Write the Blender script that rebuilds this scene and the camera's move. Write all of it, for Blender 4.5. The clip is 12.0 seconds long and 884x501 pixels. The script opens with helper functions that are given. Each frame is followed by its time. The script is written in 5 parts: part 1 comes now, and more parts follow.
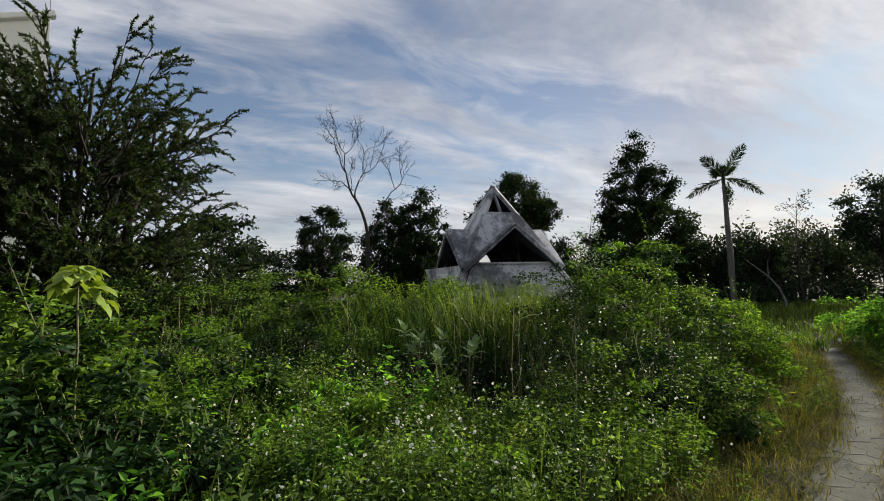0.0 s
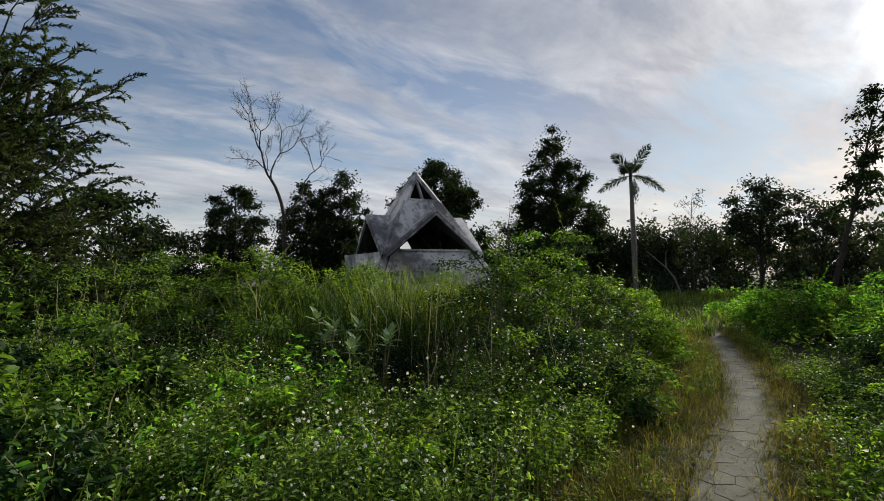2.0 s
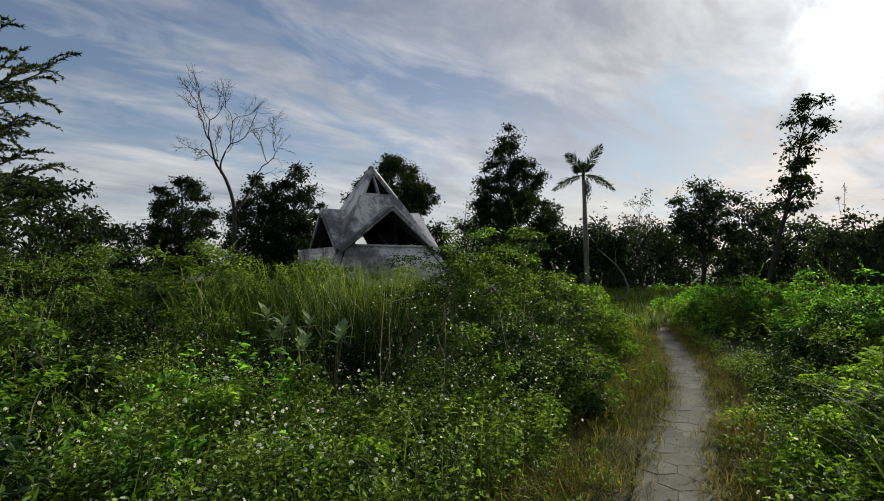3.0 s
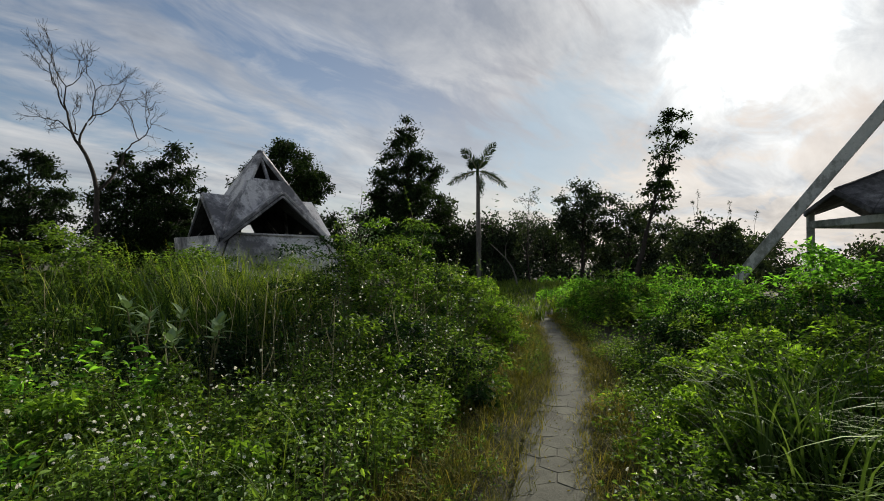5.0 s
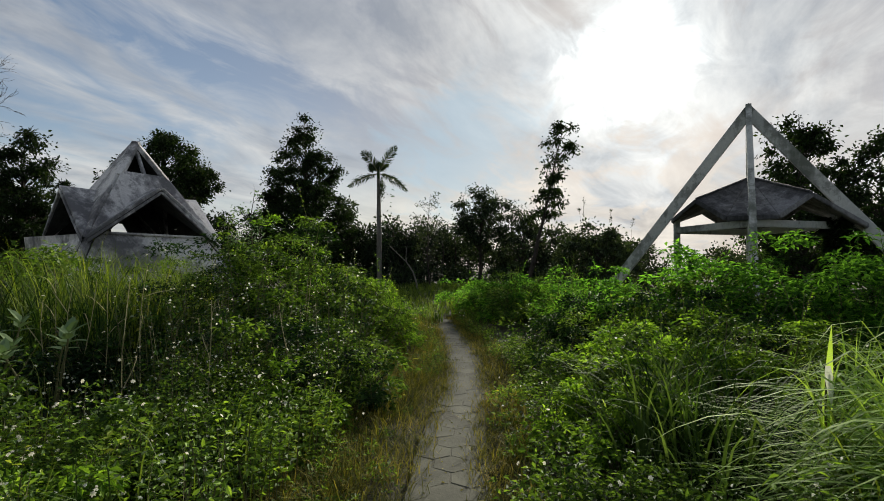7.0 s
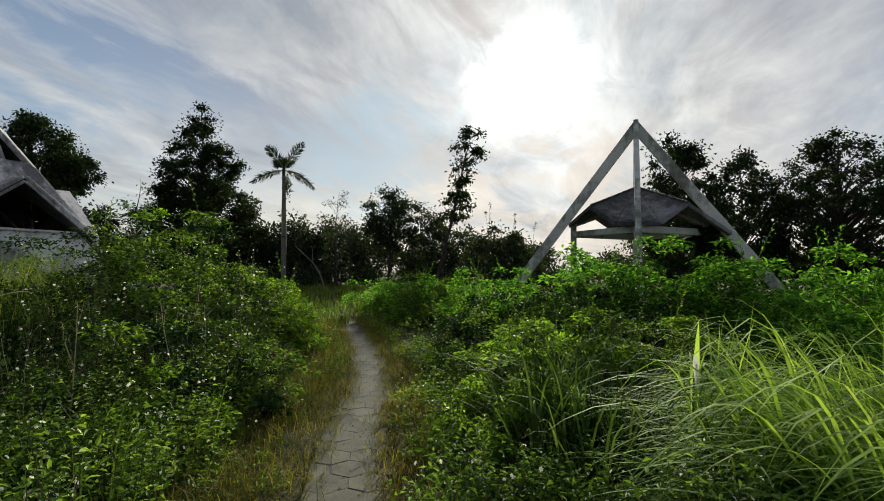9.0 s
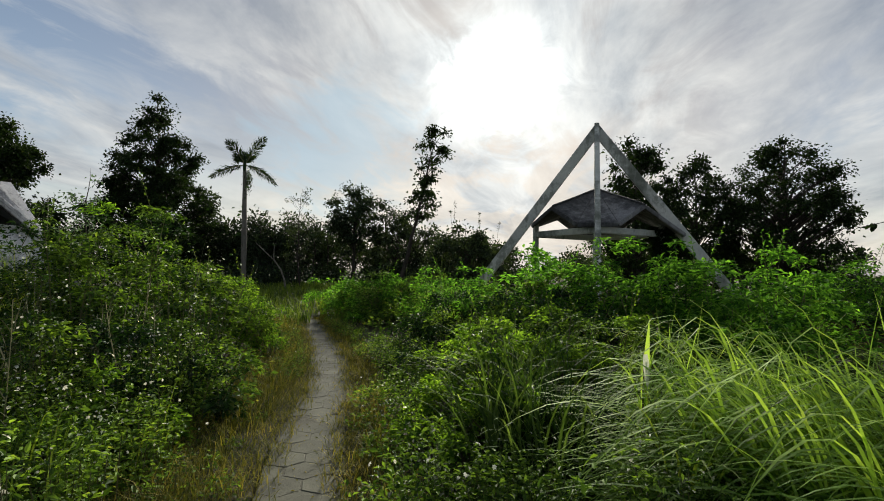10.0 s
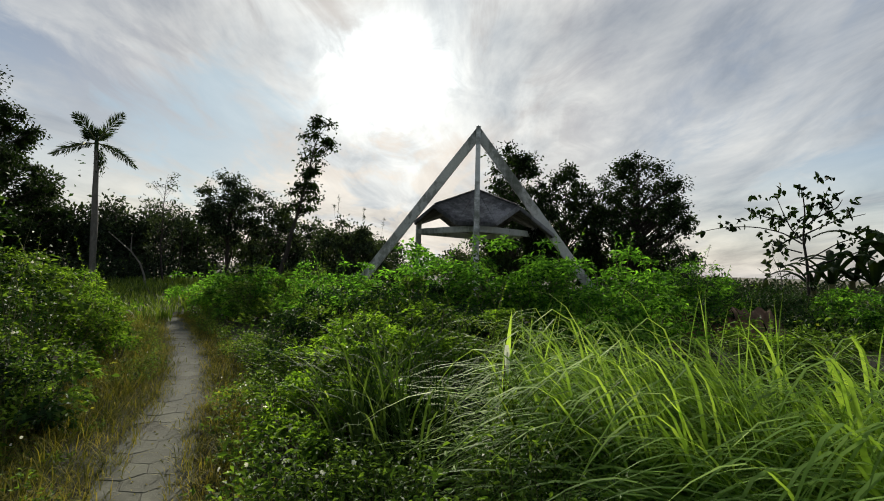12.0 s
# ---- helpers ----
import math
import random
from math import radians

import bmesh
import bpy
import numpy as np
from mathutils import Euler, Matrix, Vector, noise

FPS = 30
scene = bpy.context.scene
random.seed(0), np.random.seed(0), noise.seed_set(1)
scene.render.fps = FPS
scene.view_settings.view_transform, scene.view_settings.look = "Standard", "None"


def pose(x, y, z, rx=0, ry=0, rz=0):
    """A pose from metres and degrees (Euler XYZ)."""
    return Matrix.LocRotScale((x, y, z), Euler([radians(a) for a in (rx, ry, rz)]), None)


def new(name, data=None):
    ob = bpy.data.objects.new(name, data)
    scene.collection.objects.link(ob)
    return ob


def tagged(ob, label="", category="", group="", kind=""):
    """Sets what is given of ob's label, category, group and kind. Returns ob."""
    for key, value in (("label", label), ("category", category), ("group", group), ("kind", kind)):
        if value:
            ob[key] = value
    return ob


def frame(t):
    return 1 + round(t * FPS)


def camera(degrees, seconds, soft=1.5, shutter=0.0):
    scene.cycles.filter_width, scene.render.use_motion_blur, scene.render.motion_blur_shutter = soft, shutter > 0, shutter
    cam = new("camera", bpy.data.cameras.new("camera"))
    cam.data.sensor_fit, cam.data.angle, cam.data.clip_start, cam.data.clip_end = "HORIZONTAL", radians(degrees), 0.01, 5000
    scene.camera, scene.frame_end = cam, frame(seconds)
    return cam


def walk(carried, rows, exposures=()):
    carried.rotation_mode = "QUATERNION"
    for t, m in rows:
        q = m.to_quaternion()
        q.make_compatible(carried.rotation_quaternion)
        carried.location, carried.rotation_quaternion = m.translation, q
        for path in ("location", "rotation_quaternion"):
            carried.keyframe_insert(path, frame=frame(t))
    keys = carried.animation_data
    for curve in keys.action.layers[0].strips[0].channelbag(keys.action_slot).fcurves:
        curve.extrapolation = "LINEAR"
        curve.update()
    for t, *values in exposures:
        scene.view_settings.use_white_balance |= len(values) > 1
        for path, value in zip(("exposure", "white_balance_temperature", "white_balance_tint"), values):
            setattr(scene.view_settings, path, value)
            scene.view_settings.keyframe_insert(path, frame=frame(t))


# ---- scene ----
cam = camera(83.80, 12.0, soft=0.95)
# seconds, eye in metres, then yaw to the left, pitch up and lean to the left in degrees
ROWS = [
    (0.0, 0.000, -0.000, 1.605, 0.01, 4.46, -1.38),
    (0.5, 0.009, 0.044, 1.605, -2.29, 4.02, -1.25),
    (1.0, 0.017, 0.094, 1.608, -4.46, 3.62, -1.15),
    (1.5, 0.033, 0.132, 1.606, -6.69, 3.15, -0.87),
    (2.0, 0.050, 0.164, 1.606, -9.08, 2.77, -0.64),
    (2.5, 0.070, 0.191, 1.604, -11.51, 2.48, -0.47),
    (4.5, 0.141, 0.303, 1.585, -22.91, 1.61, 0.10),
    (5.0, 0.165, 0.328, 1.580, -26.13, 1.37, 0.30),
    (5.5, 0.196, 0.351, 1.572, -29.15, 1.27, 0.27),
    (6.0, 0.230, 0.371, 1.560, -31.89, 1.46, 0.23),
    (6.5, 0.265, 0.397, 1.538, -34.64, 1.74, 0.23),
    (7.0, 0.300, 0.429, 1.512, -37.54, 1.98, 0.21),
    (9.0, 0.384, 0.427, 1.490, -47.95, 2.23, 0.50),
    (9.5, 0.403, 0.411, 1.492, -49.93, 2.21, 0.69),
    (10.0, 0.423, 0.393, 1.494, -51.95, 2.12, 0.89),
    (10.5, 0.447, 0.373, 1.495, -54.31, 2.02, 1.07),
    (11.0, 0.468, 0.356, 1.491, -57.09, 2.01, 1.32),
    (11.5, 0.492, 0.339, 1.479, -60.80, 2.01, 1.55),
    (12.0, 0.523, 0.320, 1.465, -65.10, 2.08, 1.72),
]
walk(cam, [(t, pose(x, y, z, 90 + pitch, 0, yaw) @ pose(0, 0, 0, 0, 0, roll)) for t, x, y, z, yaw, pitch, roll in ROWS],
     exposures=[(0.0, 0.92, 6550, 9), (2.5, 0.78, 6550, 8), (5.5, 0.66, 6600, 6), (9.5, 0.76, 6700, 4), (12.0, 0.75, 6700, 4)])

# ---- world, sun and exposure ----
SUN_AZ, SUN_EL = 58.2, 21.3          # degrees clockwise from +y, and above the horizon
SUN_DIR = Vector((math.sin(radians(SUN_AZ)) * math.cos(radians(SUN_EL)), math.cos(radians(SUN_AZ)) * math.cos(radians(SUN_EL)), math.sin(radians(SUN_EL))))


class Nodes:
    """Short way to write node trees."""

    def __init__(self, tree):
        self.tree = tree
        tree.nodes.clear()

    def add(self, kind, **given):
        node = self.tree.nodes.new(kind)
        for key, value in given.items():
            if key.startswith("_"):
                self.put(node.inputs[int(key[1:])], value)
            elif key in node.inputs:
                self.put(node.inputs[key], value)
            else:
                setattr(node, key, value)
        return node

    def put(self, socket, value):
        if isinstance(value, bpy.types.NodeSocket):
            self.tree.links.new(value, socket)
        elif isinstance(value, bpy.types.Node):
            self.tree.links.new(value.outputs[0], socket)
        else:
            socket.default_value = value

    def math(self, op, a, b=0.0, c=0.0, clamp=False):
        return self.add("ShaderNodeMath", operation=op, use_clamp=clamp, _0=a, _1=b, _2=c).outputs[0]

    def vmath(self, op, a, b=(0, 0, 0)):
        return self.add("ShaderNodeVectorMath", operation=op, _0=a, _1=b)

    def mix(self, fac, a, b, blend="MIX"):
        node = self.add("ShaderNodeMix", data_type="RGBA", blend_type=blend)
        self.put(node.inputs[0], fac)
        self.put(node.inputs[6], a)
        self.put(node.inputs[7], b)
        return node.outputs[2]

    def ramp(self, fac, *stops):
        node = self.add("ShaderNodeValToRGB", Fac=fac)
        elements = node.color_ramp.elements
        while len(elements) < len(stops):
            elements.new(0.5)
        for e, (at, colour) in zip(elements, stops):
            e.position, e.color = at, (*colour, 1) if len(colour) == 3 else colour
        return node.outputs[0]

    def noise(self, vector, scale, detail=4.0, rough=0.55, distort=0.0):
        return self.add("ShaderNodeTexNoise", Vector=vector, Scale=scale, Detail=detail, Roughness=rough, Distortion=distort).outputs[0]


def grey(v):
    return (v, v, v)


def make_world():
    world = bpy.data.worlds.new("sky")
    scene.world = world
    world.use_nodes = True
    n = Nodes(world.node_tree)
    way = n.add("ShaderNodeTexCoord").outputs["Generated"]
    way = n.vmath("NORMALIZE", way).outputs[0]
    sky = n.add("ShaderNodeTexSky", sky_type="NISHITA", sun_disc=False, sun_elevation=radians(SUN_EL), sun_rotation=radians(SUN_AZ), dust_density=0.9, air_density=1.0, ozone_density=2.2).outputs[0]
    sky = n.mix(1.0, sky, (SKY_BLUE * 1.08, SKY_BLUE * 0.96, SKY_BLUE * 0.92, 1), "MULTIPLY")
    # thin streaky cloud, laid on a flat layer overhead
    z = n.add("ShaderNodeSeparateXYZ", _0=way)
    lift = n.math("ADD", n.math("MAXIMUM", z.outputs[2], 0.0), 0.16)
    flat = n.vmath("DIVIDE", way, n.add("ShaderNodeCombineXYZ", _0=lift, _1=lift, _2=1.0).outputs[0]).outputs[0]
    along = n.add("ShaderNodeVectorRotate", rotation_type="Z_AXIS", Vector=flat, Angle=radians(-26)).outputs[0]
    turned = n.add("ShaderNodeMapping", Vector=along, Scale=(0.62, 1.25, 0.2), Location=(3.1, 1.7, 0)).outputs[0]
    broad = n.noise(turned, 0.85, 5.0, 0.55, 0.6)
    fine = n.noise(turned, 3.4, 7.0, 0.62, 0.9)
    cover = n.math("ADD", n.math("MULTIPLY", broad, 0.72), n.math("MULTIPLY", fine, 0.34))
    cover = n.ramp(cover, (0.44, grey(0.0)), (0.55, grey(0.7)), (0.68, grey(1.0)))
    low = n.ramp(z.outputs[2], (0.0, grey(0.95)), (0.1, grey(0.6)), (0.22, grey(0.0)))
    cover = n.math("MAXIMUM", n.math("MULTIPLY", cover, 0.92), n.math("MULTIPLY", low, 0.9))
    # the veil of cloud round the sun
    near = n.math("MAXIMUM", n.vmath("DOT_PRODUCT", way, tuple(SUN_DIR)).outputs["Value"], 0.0)
    wobble = n.math("MULTIPLY", n.math("SUBTRACT", fine, 0.5), 0.02)
    near = n.math("ADD", near, n.math("MULTIPLY", wobble, near), clamp=True)
    wisp = n.math("ADD", 0.35, n.math("MULTIPLY", fine, 1.3))
    disc = n.math("ADD", n.math("MULTIPLY", n.math("POWER", near, 600.0), 2.0), n.math("MULTIPLY", n.math("POWER", near, 150.0), n.math("MULTIPLY", wisp, 0.17)))
    halo = n.math("MULTIPLY", n.math("POWER", near, 45.0), n.math("MULTIPLY", wisp, 0.10))
    wide = n.math("MULTIPLY", n.math("POWER", near, 5.0), n.math("MULTIPLY", wisp, 0.10))
    glow = n.math("ADD", n.math("ADD", disc, halo), wide)
    shade = n.ramp(n.noise(turned, 1.9, 6.0, 0.6, 0.5), (0.33, (0.17, 0.185, 0.225)), (0.66, (0.44, 0.43, 0.44)))
    cloud = n.mix(1.0, shade, n.mix(1.0, n.add("ShaderNodeCombineXYZ", _0=glow, _1=glow, _2=glow).outputs[0], (0.98, 1.0, 1.0, 1), "MULTIPLY"), "ADD")
    # a blue rift in the cloud between the palm and the sun
    rift_way = (math.sin(radians(40)) * math.cos(radians(13)), math.cos(radians(40)) * math.cos(radians(13)), math.sin(radians(13)))
    rift = n.vmath("DOT_PRODUCT", way, rift_way).outputs["Value"]
    rift = n.ramp(n.math("ADD", rift, n.math("MULTIPLY", n.math("SUBTRACT", fine, 0.5), 0.06)), (0.984, grey(0.0)), (0.999, grey(0.7)))
    cover = n.math("MULTIPLY", cover, n.math("SUBTRACT", 1.0, rift))
    veil = n.math("ADD", cover, n.math("MULTIPLY", n.math("POWER", near, 30.0), 0.8), clamp=True)
    calm = n.math("SUBTRACT", 1.0, n.math("MULTIPLY", n.math("POWER", near, 6.0), 0.72))
    sky = n.mix(1.0, sky, n.add("ShaderNodeCombineXYZ", _0=calm, _1=calm, _2=calm).outputs[0], "MULTIPLY")
    colour = n.mix(n.math("MULTIPLY", rift, 0.65), n.mix(veil, sky, cloud), (0.27, 0.40, 0.52, 1))
    back = n.add("ShaderNodeBackground", Color=colour, Strength=1.0)
    n.add("ShaderNodeOutputWorld", Surface=back.outputs[0])


SKY_BLUE = 0.07
make_world()
sun = new("sun", bpy.data.lights.new("sun", "SUN"))
sun.data.energy, sun.data.angle, sun.data.color = 5.0, radians(9), (1.0, 0.93, 0.82)
sun.rotation_euler = SUN_DIR.to_track_quat("Z", "Y").to_euler()

# ---- materials ----


def material(name):
    mat = bpy.data.materials.new(name)
    mat.use_nodes = True
    return mat, Nodes(mat.node_tree)


def foliage(name, dark, light, odd, sheen=0.15, clear=0.42, rough=0.6, odd_share=0.06, young_gain=1.25, shine=(1.45, 1.4, 0.55)):
    """Leaf material: colour varies from leaf to leaf and from patch to patch, and light shines through."""
    mat, n = material(name)
    island = n.add("ShaderNodeNewGeometry").outputs["Random Per Island"]
    place = n.add("ShaderNodeTexCoord").outputs["Object"]
    patch = n.noise(place, 1.3, 3.0)
    fac = n.math("ADD", n.math("MULTIPLY", island, 0.65), n.math("MULTIPLY", n.math("SUBTRACT", patch, 0.34), 1.0), clamp=True)
    # most leaves are old and dark, some are young and light
    old = tuple(0.78 * d + 0.22 * v for d, v in zip(dark, light))
    young = tuple(min(0.8, young_gain * v) for v in light)
    base = n.ramp(fac, (0.0, tuple(0.6 * d for d in dark)), (0.42, old), (0.9 - odd_share, young), (1.0, odd))
    tone = n.add("ShaderNodeObjectInfo").outputs["Random"]
    base = n.mix(1.0, base, n.ramp(tone, (0.0, (0.78, 0.82, 0.8)), (1.0, (1.18, 1.12, 1.0))), "MULTIPLY")
    vein = n.noise(place, 60.0, 2.0)
    base = n.mix(n.math("MULTIPLY", vein, 0.35), base, n.mix(1.0, base, (0.55, 0.6, 0.5, 1), "MULTIPLY"))
    front = n.add("ShaderNodeBsdfPrincipled", **{"Base Color": base, "Roughness": rough, "Specular IOR Level": sheen})
    through_light = n.add("ShaderNodeBsdfTranslucent", Color=n.mix(1.0, base, (*shine, 1), "MULTIPLY"))
    both = n.add("ShaderNodeMixShader", _0=clear, _1=front.outputs[0], _2=through_light.outputs[0])
    n.add("ShaderNodeOutputMaterial", Surface=both.outputs[0])
    return mat


def solid(name, stops, scale=6.0, fine=40.0, rough=0.85, bump=0.4, metal=0.0, vary=0.0, streak=None, laid=False):
    """A rough solid surface: broad patches, fine grain and relief, in object space."""
    mat, n = material(name)
    place = n.add("ShaderNodeNewGeometry").outputs["Position"] if laid else n.add("ShaderNodeTexCoord").outputs["Object"]
    if streak:
        place = n.add("ShaderNodeMapping", Vector=place, Scale=streak).outputs[0]
    a, b = n.noise(place, scale, 6.0, 0.62), n.noise(place, fine, 5.0, 0.6)
    fac = n.math("ADD", n.math("MULTIPLY", a, 0.75), n.math("MULTIPLY", b, 0.3))
    colour = n.ramp(fac, *stops)
    if vary:
        tone = n.add("ShaderNodeObjectInfo").outputs["Random"]
        colour = n.mix(1.0, colour, n.ramp(tone, (0.0, grey(1 - vary)), (1.0, grey(1 + vary))), "MULTIPLY")
    relief = n.add("ShaderNodeBump", Strength=bump, Distance=0.02, Height=n.math("ADD", b, n.math("MULTIPLY", a, 0.6)))
    body = n.add("ShaderNodeBsdfPrincipled", **{"Base Color": colour, "Roughness": rough, "Metallic": metal, "Specular IOR Level": 0.3, "Normal": relief.outputs[0]})
    n.add("ShaderNodeOutputMaterial", Surface=body.outputs[0])
    return mat


def weathered_concrete(name, pale, mid, dark, stain=0.5):
    """Old lime-washed concrete with black mould streaks that run down, and lichen."""
    mat, n = material(name)
    place = n.add("ShaderNodeTexCoord").outputs["Object"]
    runs = n.add("ShaderNodeMapping", Vector=place, Scale=(3.2, 3.2, 0.5)).outputs[0]
    a, b, c = n.noise(place, 0.6, 5.0, 0.6), n.noise(runs, 1.6, 6.0, 0.66, 0.15), n.noise(place, 22.0, 5.0, 0.65)
    speck = n.noise(place, 6.5, 8.0, 0.72)
    wash = n.ramp(n.math("ADD", n.math("MULTIPLY", b, 0.55), n.math("MULTIPLY", c, 0.45)), (0.34, mid), (0.62, pale))
    blotch = n.math("ADD", n.math("MULTIPLY", a, 0.58), n.math("ADD", n.math("MULTIPLY", b, 0.26), n.math("MULTIPLY", speck, 0.2)))
    mould = n.ramp(blotch, (0.52 - 0.03 * stain, grey(0.0)), (0.555 - 0.03 * stain, grey(0.55)), (0.62 - 0.03 * stain, grey(0.92)))
    colour = n.mix(mould, wash, (*dark, 1))
    relief = n.add("ShaderNodeBump", Strength=0.5, Distance=0.02, Height=n.math("ADD", c, n.math("MULTIPLY", b, 0.5)))
    body = n.add("ShaderNodeBsdfPrincipled", **{"Base Color": colour, "Roughness": 0.9, "Specular IOR Level": 0.25, "Normal": relief.outputs[0]})
    n.add("ShaderNodeOutputMaterial", Surface=body.outputs[0])
    return mat


M_WEED = foliage("weed_leaf", (0.02, 0.06, 0.012), (0.215, 0.345, 0.06), (0.42, 0.42, 0.10), clear=0.34)
M_SHRUB = foliage("shrub_leaf", (0.018, 0.05, 0.012), (0.155, 0.258, 0.046), (0.33, 0.31, 0.07), clear=0.42)
# dark green leaf; in hollows its darkness is self-shadow put into the colour
M_SHRUB_DARK_SHADED = foliage("dark_shaded_shrub_leaf", (0.006, 0.02, 0.007), (0.03, 0.074, 0.018), (0.13, 0.15, 0.04), clear=0.28)
M_LIME = foliage("lime_leaf", (0.05, 0.125, 0.016), (0.195, 0.33, 0.05), (0.38, 0.39, 0.08), clear=0.58)
M_HEART = foliage("heart_leaf", (0.12, 0.19, 0.03), (0.30, 0.38, 0.09), (0.42, 0.44, 0.14), clear=0.35)
M_VIVID = foliage("fresh_leaf", (0.02, 0.08, 0.017), (0.16, 0.36, 0.06), (0.28, 0.42, 0.09), clear=0.66)
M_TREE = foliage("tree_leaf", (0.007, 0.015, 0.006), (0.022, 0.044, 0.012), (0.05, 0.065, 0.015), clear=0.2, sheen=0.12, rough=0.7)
M_FEATHER = foliage("feathery_leaf", (0.012, 0.024, 0.010), (0.045, 0.072, 0.024), (0.14, 0.11, 0.045), clear=0.3, sheen=0.12, rough=0.75)
# lighter than the tree leaf: distance haze is mixed into the colour
M_FAR_HAZE = foliage("hazy_far_leaf", (0.018, 0.028, 0.018), (0.05, 0.075, 0.04), (0.085, 0.105, 0.05), clear=0.22, sheen=0.15, rough=0.7)
M_GRASS = foliage("long_grass_blade", (0.14, 0.26, 0.06), (0.335, 0.48, 0.13), (0.54, 0.57, 0.28), clear=0.5, rough=0.6, sheen=0.05)
M_GRASS_MID = foliage("grey_green_blade", (0.04, 0.075, 0.022), (0.13, 0.20, 0.07), (0.30, 0.34, 0.17), clear=0.35, rough=0.7, sheen=0.03)
# dark green blade, lowered further to paint the shade inside grass clumps
M_GRASS_DARK_SHADED = foliage("dark_shaded_grass_blade", (0.010, 0.028, 0.009), (0.035, 0.07, 0.019), (0.13, 0.16, 0.055), clear=0.3, sheen=0.06, rough=0.7)
M_GRASS_TALL = foliage("tall_grass_blade", (0.042, 0.085, 0.016), (0.16, 0.22, 0.042), (0.34, 0.31, 0.12), clear=0.4)
M_DRY = foliage("dry_grass_blade", (0.06, 0.08, 0.019), (0.25, 0.215, 0.055), (0.46, 0.35, 0.13), clear=0.32, rough=0.8, sheen=0.08)
M_BANANA = foliage("banana_leaf", (0.012, 0.024, 0.010), (0.03, 0.055, 0.018), (0.06, 0.07, 0.02), clear=0.15, sheen=0.1, rough=0.7)
M_PALE = foliage("pale_felted_leaf", (0.12, 0.19, 0.10), (0.24, 0.32, 0.17), (0.34, 0.40, 0.22), clear=0.2, rough=0.7, shine=(1.1, 1.2, 0.75))
M_PALM = foliage("palm_leaflet", (0.015, 0.03, 0.012), (0.04, 0.07, 0.02), (0.08, 0.09, 0.03), clear=0.2)
M_PETAL = foliage("white_petal", (0.80, 0.80, 0.76), (0.85, 0.85, 0.82), (0.85, 0.83, 0.75), clear=0.5, sheen=0.1, rough=0.8, shine=(1.0, 1.0, 0.95), young_gain=1.0)
M_BLEACHED = foliage("bleached_blade", (0.60, 0.62, 0.54), (0.70, 0.71, 0.64), (0.72, 0.70, 0.6), clear=0.25, sheen=0.05, rough=0.8, shine=(1.0, 1.0, 0.95), young_gain=1.0)
# near-black colour paints in the shade inside the house and under its gables
M_BLACK = weathered_concrete("interior_shade_concrete", (0.07, 0.07, 0.07), (0.04, 0.04, 0.04), (0.015, 0.015, 0.015), 1.0)
M_ORANGE = solid("orange_flower", [(0.3, (0.65, 0.16, 0.02)), (0.7, (0.8, 0.28, 0.04))], rough=0.6, bump=0.1)
M_STRAW = solid("dry_straw", [(0.3, (0.22, 0.20, 0.10)), (0.7, (0.38, 0.34, 0.18))], rough=0.8, bump=0.1)
M_STEM = solid("green_brown_stem", [(0.3, (0.05, 0.06, 0.02)), (0.7, (0.13, 0.12, 0.05))], rough=0.8)
M_BARK = solid("dark_bark", [(0.3, (0.014, 0.012, 0.010)), (0.7, (0.05, 0.042, 0.034))], 5, 30, 0.95, 0.8, streak=(3, 3, 0.6))
M_BARK_PALE = solid("pale_bark", [(0.3, (0.07, 0.065, 0.055)), (0.7, (0.17, 0.16, 0.14))], 4, 30, 0.95, 0.7, streak=(2, 2, 0.8))
M_RED_SOIL = solid("reddish_soil", [(0.3, (0.05, 0.03, 0.018)), (0.7, (0.15, 0.085, 0.05))], 3, 26, 0.98, 0.9)
M_SOIL = solid("ground_soil", [(0.3, (0.014, 0.014, 0.008)), (0.5, (0.035, 0.033, 0.016)), (0.75, (0.08, 0.065, 0.03))], 1.6, 24, 0.98, 0.8)
M_DUST = solid("path_dust", [(0.3, (0.035, 0.034, 0.024)), (0.7, (0.075, 0.072, 0.052))], 4, 40, 0.98, 0.5)
M_PAVER = solid("concrete_paver", [(0.25, (0.04, 0.04, 0.029)), (0.5, (0.068, 0.068, 0.05)), (0.8, (0.112, 0.112, 0.082))], 2.6, 45, 0.97, 0.25, vary=0.10, laid=True)
M_HOUSE = weathered_concrete("limewashed_concrete", (0.66, 0.65, 0.65), (0.40, 0.395, 0.41), (0.085, 0.085, 0.095), 1.1)
M_BEAM = weathered_concrete("pale_concrete_beam", (0.52, 0.53, 0.50), (0.36, 0.37, 0.35), (0.10, 0.11, 0.09), 0.3)
M_ROOF = weathered_concrete("mouldy_roof_slab", (0.26, 0.26, 0.27), (0.12, 0.12, 0.125), (0.028, 0.028, 0.03), 1.6)
M_WHITEWALL = solid("white_plaster", [(0.3, (0.40, 0.42, 0.40)), (0.7, (0.52, 0.54, 0.51))], 2, 30, 0.9, 0.2)
M_METAL = solid("grey_metal", [(0.3, (0.3, 0.3, 0.31)), (0.7, (0.45, 0.45, 0.46))], 8, 60, 0.5, 0.1, 0.8)

# ---- mesh tools ----


